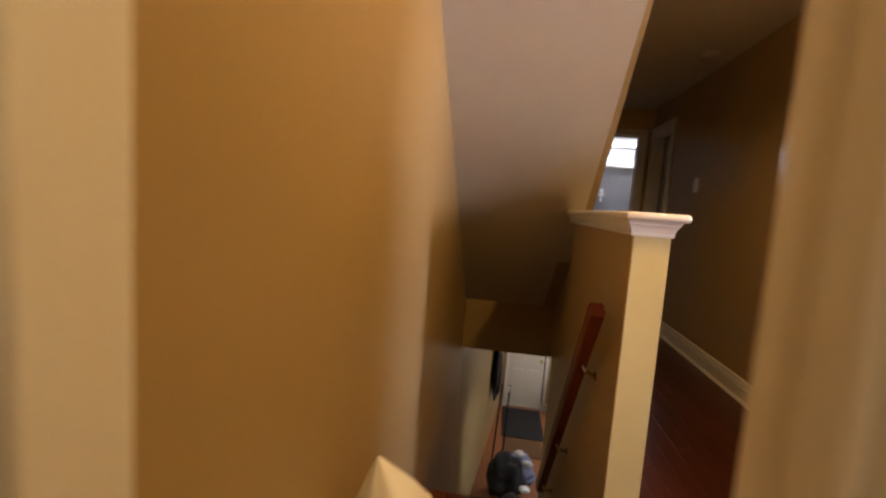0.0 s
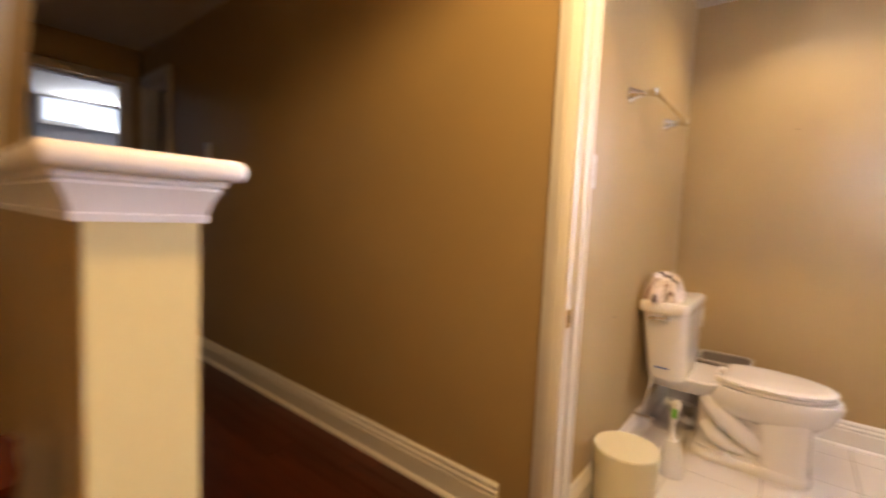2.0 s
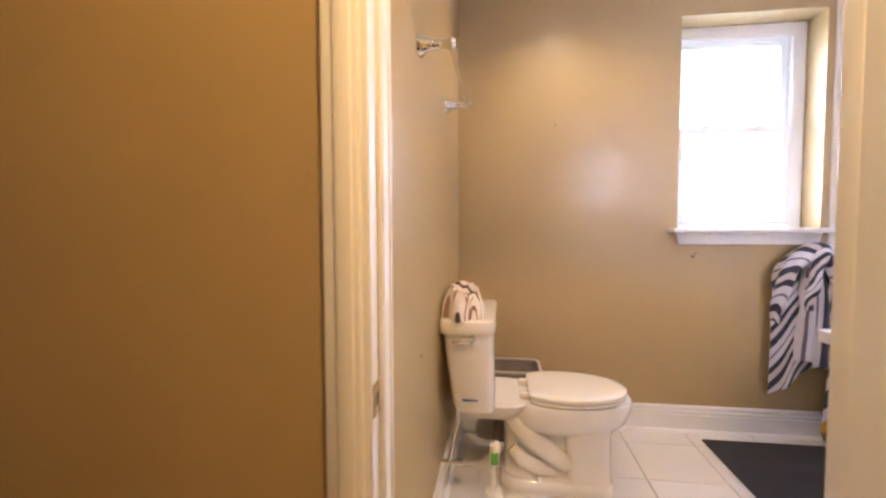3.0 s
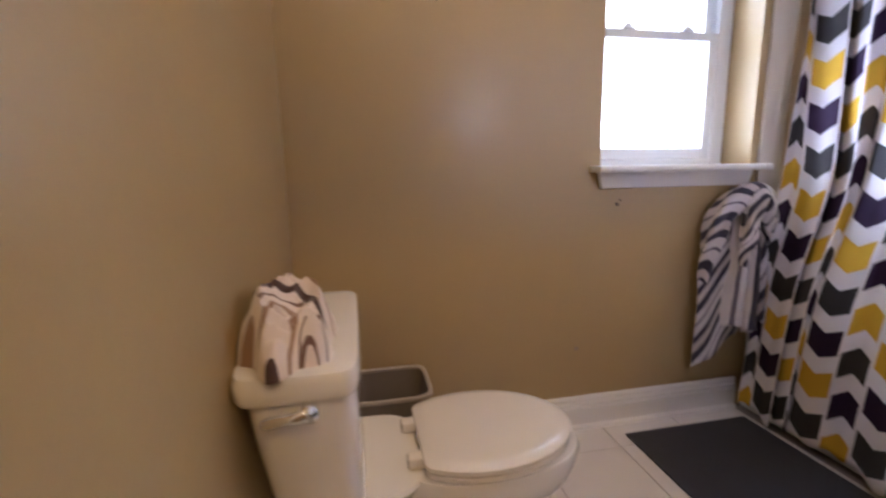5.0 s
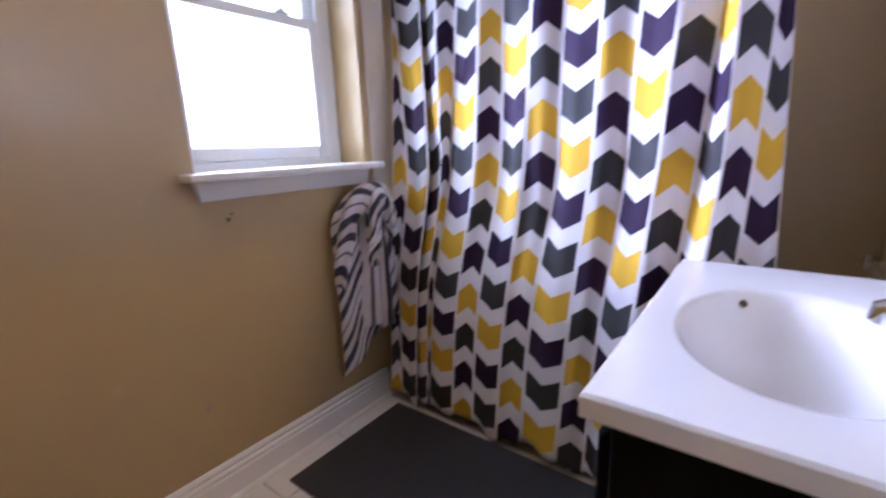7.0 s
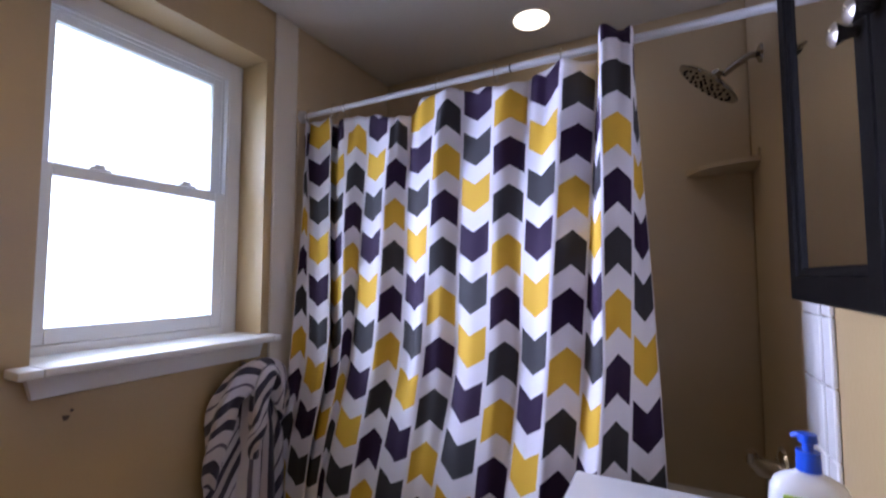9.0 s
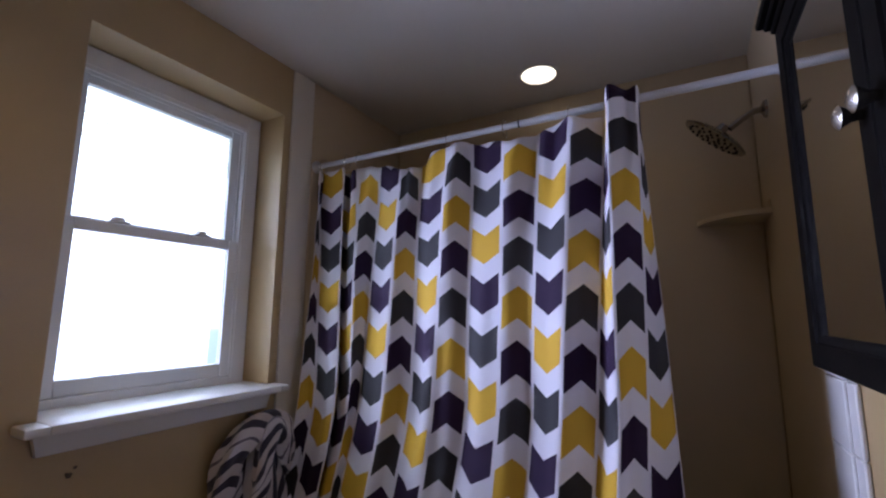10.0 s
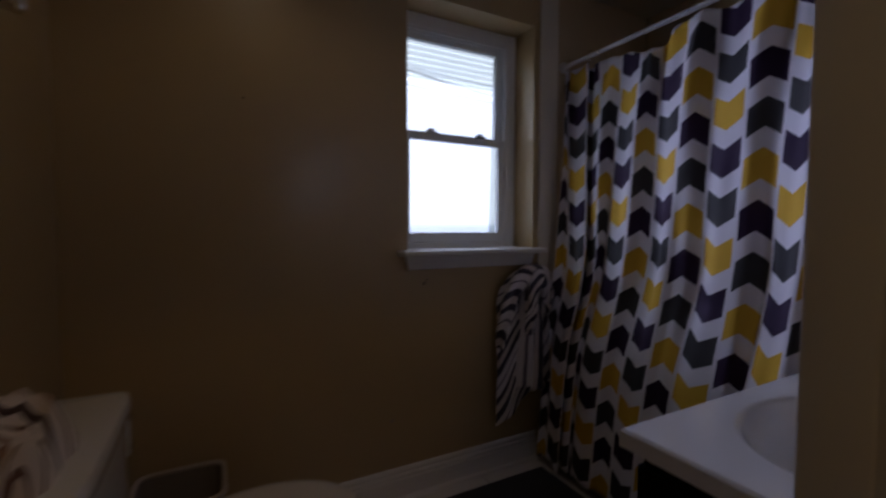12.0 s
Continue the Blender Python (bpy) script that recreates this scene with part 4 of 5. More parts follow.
    fall("side_flap", -0.335, -0.468, 0.05, 0.085, 0.945, 0.520, 0.400, 1.4, 0.030, 7.1, -0.20, -0.30)
    roll("outer_roll", [(3.755, -0.185, 0.62), (3.735, -0.188, 0.75), (3.725, -0.208, 0.88), (3.720, -0.268, 0.962), (3.715, -0.345, 0.985), (3.715, -0.408, 0.950), (3.725, -0.440, 0.87), (3.735, -0.448, 0.78)], [0.020, 0.034, 0.042, 0.044, 0.044, 0.044, 0.036, 0.022], 2.0, (0.9, 0.05, 0.03))
    roll("inner_fold", [(3.665, -0.285, 0.70), (3.660, -0.290, 0.80), (3.665, -0.305, 0.91), (3.675, -0.345, 0.975), (3.672, -0.385, 0.93), (3.665, -0.400, 0.84)], [0.014, 0.028, 0.032, 0.034, 0.030, 0.016], 5.0, (0.8, 0.04, 0.05))


hung_towel()

# ---- bathtub, shower ----
tub = thing("bathtub", "white bathtub behind the shower curtain", "bathtub")
bm = B()
box(bm, BX + 0.012, WX - 0.004, -0.52, -0.475, 0.0, 0.50, 0.012, 2)
part("apron", bm, TUB, tub)
bm = B()
out = [(BX + 0.012, SY + 0.01), (WX - 0.004, SY + 0.01), (WX - 0.004, -0.475), (BX + 0.012, -0.475)]
inn = [(BX + 0.10, SY + 0.08), (WX - 0.12, SY + 0.08), (WX - 0.12, -0.56), (BX + 0.10, -0.56)]
bot = [(BX + 0.20, SY + 0.15), (WX - 0.30, SY + 0.15), (WX - 0.30, -0.62), (BX + 0.20, -0.62)]
loft(bm, [[(*p, 0.48) for p in out], [(*p, 0.505) for p in out], [(*p, 0.505) for p in inn], [(*p, 0.12) for p in bot]], cap0=False)
part("basin", bm, TUB, tub)
# surround panels lining the alcove
bm = B()
box(bm, BX + 0.001, BX + 0.014, SY + 0.014, -0.60, 0.506, 2.436, 0.004)
solid("shower_panel_west", bm, SURROUND, "beige shower wall panel with the shower head", "shower wall", S)
bm = B()
box(bm, BX + 0.014, WX - 0.014, SY + 0.001, SY + 0.014, 0.506, 2.436, 0.004)
solid("shower_panel_south", bm, SURROUND, "beige shower wall panel behind the tub", "shower wall", S)
bm = B()
box(bm, WX - 0.014, WX - 0.001, SY + 0.014, -0.56, 0.506, 2.436, 0.004)
solid("shower_panel_east", bm, SURROUND, "beige shower wall panel beside the window", "shower wall", S)
shelf = thing("corner_shelf", "pale corner shelf in the shower", "shelf")
bm = B()
ring = [(BX + 0.014, SY + 0.014), (BX + 0.235, SY + 0.014)] + [(BX + 0.014 + 0.22 * math.cos(a), SY + 0.014 + 0.20 * math.sin(a)) for a in [math.pi / 2 * k / 10 for k in range(1, 11)]]
prism(bm, ring, "z", 1.735, 1.752)
part("shelf_board", bm, SURROUND, shelf)
part("back_lip", box(B(), BX + 0.0141, BX + 0.022, SY + 0.0141, SY + 0.20, 1.752, 1.785, 0.003), SURROUND, shelf)

head = thing("shower_fixture", "chrome round shower head on a bent arm", "shower head")
part("flange", tube(B(), [(BX + 0.014, -0.95, 2.075), (BX + 0.022, -0.95, 2.075), (BX + 0.03, -0.95, 2.075)], [0.032, 0.03, 0.014], 20), DARKCHROME, head)
part("arm", tube(B(), [(BX + 0.02, -0.95, 2.075), (BX + 0.05, -0.948, 2.072), (BX + 0.085, -0.942, 2.05), (BX + 0.125, -0.936, 2.02)], 0.011), DARKCHROME, head)
hx, hz = BX + 0.170, 1.994
nrm = Vector((0.66, -0.10, -0.745)).normalized()
ctr = Vector((hx, -0.93, hz))
part("ball_joint", tube(B(), [ctr - nrm * 0.05, ctr - nrm * 0.03, ctr - nrm * 0.012], [0.014, 0.02, 0.026], 16), DARKCHROME, head)
part("face", tube(B(), [ctr - nrm * 0.016, ctr - nrm * 0.010, ctr, ctr + nrm * 0.006, ctr + nrm * 0.008], [0.034, 0.092, 0.112, 0.108, 0.092], 32), DARKCHROME, head)
q = nrm.to_track_quat("Z", "Y").to_matrix()
for ring_r, count in ((0.024, 6), (0.054, 12), (0.086, 20)):
    for k in range(count):
        a = 2 * math.pi * k / count
        p = ctr + q @ Vector((ring_r * math.cos(a), ring_r * math.sin(a), 0.0075))
        part("nozzle", cyl(B(), p, p + nrm * 0.004, 0.0055, 0.004, 8), BLACKWOOD, head)
valve = thing("tub_faucet", "bronze toned tub valve handle", "faucet")
part("plate", tube(B(), [(BX + 0.014, -0.90, 0.74), (BX + 0.022, -0.90, 0.74), (BX + 0.030, -0.90, 0.74)], [0.075, 0.072, 0.05], 28), NICKEL, valve)
part("handle", tube(B(), [(BX + 0.03, -0.90, 0.74), (BX + 0.07, -0.90, 0.745), (BX + 0.095, -0.885, 0.77), (BX + 0.10, -0.87, 0.80)], [0.03, 0.028, 0.02, 0.012], 16), NICKEL, valve)
part("spout", tube(B(), [(BX + 0.014, -0.90, 0.60), (BX + 0.09, -0.90, 0.60), (BX + 0.13, -0.90, 0.585)], [0.026, 0.024, 0.02], 16), NICKEL, valve)

# white tile edge strip between surround and wall
strip = thing("tile_edge", "white bullnose tile strip edging the shower wall", "tile edge")
strip["kind"] = S
for i in range(13):
    z0 = 0.506 + i * 0.1485
    part("tile", box(B(), BX + 0.0005, BX + 0.016, -0.60, -0.462, z0, z0 + 0.1465, 0.003), WALLTILE, strip)
for i in range(13):
    z0 = 0.506 + i * 0.1485
    part("tile", box(B(), BX + 0.0005, BX + 0.011, -0.460, -0.408, z0, z0 + 0.1465, 0.003), WALLTILE, strip)
# matching pale return on the window wall beside the curtain
bm = B()
box(bm, WX - 0.012, WX - 0.001, -0.56, -0.440, 0.5, 2.436, 0.004)
solid("tile_return", bm, PALEPANEL, "pale strip on the window wall beside the curtain", "wall trim", S)

RODPAINT = mat("grey_white_rod_enamel", (0.56, 0.56, 0.57), 0.35, vary=0.04, bump=0.0)
rod = thing("shower_rod", "white straight shower curtain rod", "curtain rod")
part("tube", cyl(B(), (BX + 0.016, -0.588, 2.036), (WX - 0.013, -0.588, 2.036), 0.0105, seg=24), RODPAINT, rod)
part("inner_tube", cyl(B(), (BX + 0.016, -0.588, 2.036), (2.82, -0.588, 2.036), 0.0125, seg=24), RODPAINT, rod)
for x, d in ((BX + 0.016, 1), (WX - 0.013, -1)):
    part("end_cap", tube(B(), [(x, -0.588, 2.036), (x + d * 0.012, -0.588, 2.036), (x + d * 0.022, -0.588, 2.036)], [0.028, 0.026, 0.016], 20), RODPAINT, rod)
part("joint_mark", cyl(B(), (2.818, -0.588, 2.036), (2.823, -0.588, 2.036), 0.0132, seg=24), BLACKWOOD, rod)

# ---- shower curtain ----
# fold lines between the printed columns: x at the rod, at mid height and near the hem, and how far the fold stands out
FOLDS = ((3.74, 3.735, 3.73, 0.0), (3.765, 3.71, 3.689, -0.05), (3.599, 3.542, 3.56, 0.0), (3.68, 3.622, 3.643, -0.085),
         (3.534, 3.497, 3.517, -0.02), (3.458, 3.491, 3.528, -0.075), (3.316, 3.317, 3.37, 0), (3.254, 3.238, 3.291, -0.06),
         (3.1, 3.113, 3.153, 0.02), (3.007, 3.002, 3.063, -0.025), (2.875, 2.872, 2.916, 0.02), (2.761, 2.779, 2.827, -0.02),
         (2.649, 2.674, 2.721, 0.05), (2.551, 2.586, 2.642, -0.01), (2.524, 2.518, 2.566, 0.085), (2.445, 2.459, 2.488, 0.02),
         (2.433, 2.396, 2.36, -0.06))
# ink of each column's arrow at chest height (0 yellow, 1 plum, 2 grey) and the order of inks upwards
INKS = ((1, -1), (0, -1), (2, 1), (1, 1), (0, 1), (1, 1), (2, 1), (0, -1), (2, -1), (1, -1), (0, -1), (1, 1), (2, 1), (0, -1), (2, -1), (1, -1))
PITCH = 0.170


def shower_curtain():
    cur = thing("shower_curtain", "white curtain printed with yellow, plum and grey arrows", "shower curtain")
    n_sub, rows_n = 14, 96
    ncol = len(FOLDS) - 1
    us = [i + k / n_sub for i in range(ncol) for k in range(n_sub)] + [float(ncol)]

    def fold_x(k, z):
        t, m, l, d = FOLDS[k]
        return m + (t - m) * (z - 1.10) / 0.70 if z > 1.10 else m + (l - m) * (1.10 - z) / 0.70 * (1.0 if z > 0.40 else 0.4 / (1.10 - z) + 0.43)

    def at(u, z):
        k = min(max(int(u), 0), ncol - 1)
        f = min(max(u - k, 0.0), 1.0)
        g = 0.5 * f + 0.25 * (1 - math.cos(math.pi * f))
        return Vector((fold_x(k, z) + (fold_x(k + 1, z) - fold_x(k, z)) * f, FOLDS[k][3] + (FOLDS[k + 1][3] - FOLDS[k][3]) * g))

    def soft(u, z):
        acc, wsum = Vector((0, 0)), 0.0
        for d in (-0.16, -0.08, 0.0, 0.08, 0.16):
            w = 1 - abs(d) * 3.5
            acc += w * at(min(max(u + d, 0), ncol), z)
            wsum += w
        return acc / wsum

    def sag(u):
        """How far the top edge drops between its hooks."""
        s = 0.012 + 0.010 * math.sin(u * 2.9) ** 2
        for c, w, h in ((6.4, 1.1, 0.058), (10.3, 1.0, 0.034), (3.6, 0.8, 0.018), (12.6, 0.6, 0.016)):
            s += h * math.exp(-((u - c) / w) ** 2)
        return s
    bm = B()
    uvl = bm.loops.layers.uv.new("UVMap")
    grid = []
    for j in range(rows_n + 1):
        v = j / rows_n
        row = []
        for u in us:
            z_top = 2.026 - sag(u)
            if u > 13.7:
                z_top = 2.026 - sag(13.7) + (0.036 + sag(13.7)) * min(1, (u - 13.7) / 0.35)
            if u > 15.2:
                z_top -= 0.10 * (u - 15.2)
            hem = 0.050 + 0.014 * math.sin(u * 2.2) + 0.010 * math.sin(u * 6.28)
            z = z_top + (hem - z_top) * v
            drop = 2.03 - z
            p = soft(u, z)
            tucks = max(0.0, 1 - drop / 0.40) * (0.016 * math.sin(u * 5.1 + 2 * math.sin(u * 1.7) + 5 * drop) + 0.010 * noise.noise(Vector((u * 2.2, z * 9, 4))))
            ripple = 0.006 * math.sin(u * 7.3 + 1.4 * z) * min(1, drop) + 0.010 * noise.noise(Vector((u * 0.8, z * 1.7, 9))) + 0.004 * noise.noise(Vector((u * 2.5, z * 5, 3)))
            x = p.x + 0.006 * noise.noise(Vector((u * 0.7, z * 1.3, 2)))
            # below the tub's rim the cloth lies against the outside of the tub
            w = min(1.0, max(0.0, (1.05 - z) / 0.50))
            w = w * w * (3 - 2 * w)
            row.append(bm.verts.new((min(x, WX - 0.02), -0.585 + 0.075 * drop + p.y * (0.82 + 0.18 * min(1, drop)) * (1 - 0.5 * w) + 0.054 * w * max(0.0, 1 - drop * 0.12) + tucks + ripple * (1 - 0.4 * w), z)))
        grid.append(row)
    for j in range(rows_n):
        for i in range(len(us) - 1):
            f = bm.faces.new((grid[j][i], grid[j][i + 1], grid[j + 1][i + 1], grid[j + 1][i]))
            n = min(i // n_sub, ncol - 1)
            ink, order = INKS[n]
            k = 6 + ink if order > 0 else 6 + (-ink) % 3
            kind = n % 2 + (0 if order > 0 else 2)
            h, mid = (1.402, 0.033) if n % 2 == 0 else (1.447, 0.069)
            for lp, (a, b) in zip(f.loops, ((i, j), (i + 1, j), (i + 1, j + 1), (i, j + 1))):
                u, co = us[a], lp.vert.co
                # the print hangs from the top edge, so it dips where the edge sags
                dip = sag(u) * max(0.0, 1 - (2.03 - co.z) / 0.5)
                lp[uvl].uv = (kind + min(max(u - n, 0.001), 0.999), co.z + 0.6 * dip - 0.036 * min(1.0, max(0.0, (0.95 - co.z) / 0.75)) - h + k * PITCH + mid)
    ob = part("cloth", bm, CURTAIN, cur)
    sol = ob.modifiers.new("thickness", "SOLIDIFY")
    sol.thickness, sol.offset = 0.002, 0.0
    # clear liner edge behind the cloth and the hooks
    for x in [FOLDS[k][0] for k in (0, 2, 4, 8, 10, 12, 14, 15)]:
        pts = [(x, -0.588 + 0.021 * math.sin(a), 2.036 + 0.026 * math.cos(a) - (0.012 if math.cos(a) < -0.5 else 0)) for a in [2 * math.pi * k / 14 for k in range(15)]]
        part("hook", tube(B(), pts, 0.0016, 6), NICKEL, cur)
    bm = B()
    loft(bm, [[(2.475, -0.62, 1.98), (2.472, -0.616, 1.98), (2.432, -0.62, 1.4), (2.375, -0.61, 0.40), (2.395, -0.615, 0.40)], [(2.70, -0.64, 2.00), (2.70, -0.636, 2.00), (2.70, -0.64, 1.4), (2.70, -0.64, 0.40), (2.70, -0.645, 0.40)]])
    part("liner", bm, BINCREAM, cur, "cream liner hanging inside the tub")


shower_curtain()
solid("bath_mat", box(B(), 2.76, 3.695, -0.40, 0.182, 0.001, 0.011, 0.005, 2), MAT_GREY, "charcoal bath mat on the white tiles", "bath mat", smooth=True)

# ---- vanity ----
van = thing("vanity_cabinet", "black painted vanity cabinet", "cabinet")
for nm, *a in (("side_panel", BX + 0.002, 2.55, 0.354, 0.372), ("side_panel", BX + 0.002, 2.55, -0.362, -0.344), ("face_frame", 2.532, 2.55, -0.344, 0.354), ("back_panel", BX + 0.002, BX + 0.014, -0.344, 0.354)):
    part(nm, box(B(), *a, 0.10, 0.808, 0.002), BLACKWOOD, van)
part("floor_panel", box(B(), BX + 0.014, 2.532, -0.344, 0.354, 0.10, 0.115), BLACKWOOD, van)
part("toe_kick", box(B(), BX + 0.002, 2.49, -0.355, 0.365, 0.0, 0.10), BLACKWOOD, van)
for y0, y1, ky in ((-0.355, 0.002, -0.03), (0.008, 0.365, 0.04)):
    bm = B()
    box(bm, 2.551, 2.569, y0, y1, 0.13, 0.78, 0.004)
    d = part("cabinet_door", bm, BLACKWOOD, van)
    part("raised_panel", box(B(), 2.568, 2.575, y0 + 0.06, y1 - 0.06, 0.19, 0.72, 0.006), BLACKWOOD, d)
    part("knob", tube(B(), [(2.569, ky, 0.60), (2.582, ky, 0.60), (2.594, ky, 0.60), (2.598, ky, 0.60)], [0.006, 0.008, 0.015, 0.008], 14), NICKEL, d)
top_t = thing("bathroom_sink", "white vanity top with moulded oval basin", "sink")
SXC, SYC, RX, RY = 2.360, 0.042, 0.165, 0.232
bm = B()
seg = 64
rect = []
for k in range(seg):
    a = 2 * math.pi * k / seg
    c, s = math.cos(a), math.sin(a)
    x0, x1, y0, y1 = BX + 0.003, 2.587, -0.382, 0.390
    t = min((x1 - SXC) / c if c > 1e-9 else 1e9, (x0 - SXC) / c if c < -1e-9 else 1e9, (y1 - SYC) / s if s > 1e-9 else 1e9, (y0 - SYC) / s if s < -1e-9 else 1e9)
    rect.append((SXC + c * t, SYC + s * t))
for cx, cy in ((x1, y1), (x1, y0), (x0, y1), (x0, y0)):
    i = min(range(seg), key=lambda k: (rect[k][0] - cx) ** 2 + (rect[k][1] - cy) ** 2)
    rect[i] = (cx, cy)
inset = [(min(max(x, x0), x1 - 0.005), min(max(y, y0 + 0.005), y1 - 0.005)) for x, y in rect]
ell = lambda f, z: [(SXC + RX * f * math.cos(2 * math.pi * k / seg), SYC + RY * f * math.sin(2 * math.pi * k / seg), z) for k in range(seg)]
rings = [[(*p, 0.810) for p in rect], [(*p, 0.839) for p in rect], [(*p, 0.844) for p in inset], ell(1.06, 0.844), ell(1.02, 0.842), ell(0.98, 0.834), ell(0.93, 0.812), ell(0.82, 0.775), ell(0.62, 0.738), ell(0.35, 0.716), ell(0.12, 0.710)]
loft(bm, rings, cap0=False)
part("slab", bm, MARBLE, top_t)
part("drain", tube(B(), [(SXC - 0.02, SYC + 0.02, 0.706), (SXC - 0.02, SYC + 0.02, 0.714), (SXC - 0.02, SYC + 0.02, 0.716)], [0.024, 0.024, 0.012], 20), CHROME, top_t)
# Solid disc on the basin; the opening's shade is its dark colour.
part("overflow_hole", tube(B(), [(2.440, -0.152, 0.817), (2.437, -0.146, 0.821)], [0.008, 0.008], 12), HOLE, top_t)
part("backsplash", box(B(), BX + 0.001, BX + 0.02, -0.30, 0.380, 0.8445, 0.92, 0.004), MARBLE, top_t)

tap = thing("bathroom_faucet", "chrome two-handle faucet on the vanity", "faucet")
FX, FY = 2.13, 0.115
part("base", box(B(), FX - 0.025, FX + 0.025, FY - 0.085, FY + 0.085, 0.8445, 0.862, 0.008, 2), CHROME, tap)
part("spout", tube(B(), [(FX, FY, 0.858), (FX + 0.006, FY, 0.882), (FX + 0.030, FY - 0.003, 0.900), (FX + 0.065, FY - 0.008, 0.910), (FX + 0.105, FY - 0.014, 0.919), (FX + 0.132, FY - 0.018, 0.924), (FX + 0.148, FY - 0.020, 0.917), (FX + 0.152, FY - 0.021, 0.902)], [0.028, 0.029, 0.027, 0.023, 0.020, 0.020, 0.018, 0.014], 22), CHROME, tap)
for sy in (-1, 1):
    y = FY + sy * 0.06
    h = part("handle_stem", tube(B(), [(FX, y, 0.86), (FX, y, 0.885), (FX, y, 0.897)], [0.019, 0.015, 0.018], 18), CHROME, tap)
    part("lever", tube(B(), [(FX, y, 0.897), (FX + 0.01, y + sy * 0.012, 0.915), (FX + 0.02, y + sy * 0.03, 0.935), (FX + 0.024, y + sy * 0.04, 0.948)], [0.016, 0.013, 0.010, 0.007], 14), CHROME, h)

bot_t = thing("lotion_bottle", "white lotion bottle with blue pump and label", "bottle")
BTX, BTY = 2.165, -0.170
bm = B()
br = lambda z, f: [(BTX + 0.056 * f * math.copysign(abs(math.cos(a)) ** 0.7, math.cos(a)), BTY + 0.031 * f * math.copysign(abs(math.sin(a)) ** 0.7, math.sin(a)), z) for a in [2 * math.pi * k / 32 for k in range(32)]]
loft(bm, [br(0.8445, 0.92), br(0.850, 1.0), br(0.955, 1.0), br(0.975, 0.97), br(0.990, 0.86), br(1.000, 0.62), br(1.006, 0.36), br(1.012, 0.30)])
part("body", bm, WHITEPL, bot_t)
part("collar", cyl(B(), (BTX, BTY, 1.010), (BTX, BTY, 1.042), 0.0175, 0.0165, 24), BLUE, bot_t, "blue pump collar")
pump = part("pump", tube(B(), [(BTX, BTY, 1.042), (BTX, BTY, 1.055), (BTX, BTY, 1.057), (BTX, BTY, 1.070)], [0.008, 0.008, 0.014, 0.013], 18), BLUE, bot_t)
part("nozzle", tube(B(), [(BTX, BTY, 1.064), (BTX + 0.014, BTY - 0.010, 1.064), (BTX + 0.019, BTY - 0.014, 1.060)], [0.007, 0.005, 0.004], 10), BLUE, pump)
FACE = BTY + 0.0312
lab = part("label", box(B(), BTX - 0.041, BTX + 0.041, FACE - 0.004, FACE, 0.934, 0.974, 0.0003), LABELGREEN, bot_t, "lime and blue printed label")
oval = [(BTX + 0.038 * math.cos(2 * math.pi * k / 28), 0.954 + 0.0145 * math.sin(2 * math.pi * k / 28)) for k in range(28)]
part("label_oval", prism(B(), oval, "y", FACE, FACE + 0.0007), LABELBLUE, lab, smooth=False)
for k in range(8):
    part("lettering_bar", box(B(), BTX - 0.028 + k * 0.0072, BTX - 0.0235 + k * 0.0072, FACE + 0.0002, FACE + 0.0012, 0.949, 0.959 + 0.002 * (k % 3 == 0)), WHITEPL, lab, smooth=False)
for i, w in enumerate((0.036, 0.036, 0.022)):
    part("print_line", box(B(), BTX - w, BTX + w * 0.8, FACE - 0.002, FACE + 0.0004, 0.916 - i * 0.011, 0.919 - i * 0.011), LABELBLUE if i == 1 else LABELGREY, lab, smooth=False)
solid("soap_box", box(B(), 2.085, 2.165, 0.26, 0.35, 0.8445, 0.905, 0.008, 2), WHITEPL, "small white box beside the faucet", "box", smooth=True)

# ---- mirrored wall cabinet over the vanity ----
cab = thing("medicine_cabinet", "black framed mirrored wall cabinet", "cabinet")
CY0, CY1, CZ0, CZ1, CF = -0.312, 0.56, 1.288, 1.985, 2.15
part("case", box(B(), BX + 0.001, CF - 0.021, CY0 + 0.004, CY1 - 0.004, CZ0 + 0.004, CZ1, 0.003), BLACKWOOD, cab)
bm = B()
for z0, z1, o in ((1.985, 2.0, 0.006), (2.0, 2.014, 0.016), (2.014, 2.03, 0.028)):
    box(bm, BX + 0.001, CF + o, CY0 - o, CY1 + o, z0, z1, 0.003)
part("crown", bm, BLACKWOOD, cab)
mid = (CY0 + CY1) / 2
for y0, y1, ky in ((CY0, mid - 0.002, mid - 0.028), (mid + 0.002, CY1, mid + 0.028)):
    bm = B()
    prof = ((CF - 0.020, 0.0), (CF - 0.003, 0.0), (CF, 0.003), (CF, 0.044), (CF - 0.004, 0.047), (CF - 0.005, 0.056), (CF - 0.010, 0.061), (CF - 0.020, 0.061), (CF - 0.020, 0.0))
    loft(bm, [[(x, y0 + o, CZ0 + o), (x, y1 - o, CZ0 + o), (x, y1 - o, CZ1 - o), (x, y0 + o, CZ1 - o)] for x, o in prof], False, False)
    bmesh.ops.remove_doubles(bm, verts=bm.verts, dist=0.0001)
    d = part("cabinet_door", bm, BLACKWOOD, cab)
    part("mirror", box(B(), CF - 0.014, CF - 0.010, y0 + 0.05, y1 - 0.05, CZ0 + 0.05, CZ1 - 0.05), MIRROR, d, "mirror pane", smooth=False)
    part("knob", tube(B(), [(CF, ky, 1.628), (CF + 0.012, ky, 1.628), (CF + 0.024, ky, 1.628), (CF + 0.029, ky, 1.628)], [0.006, 0.008, 0.016, 0.009], 16), NICKEL, d)

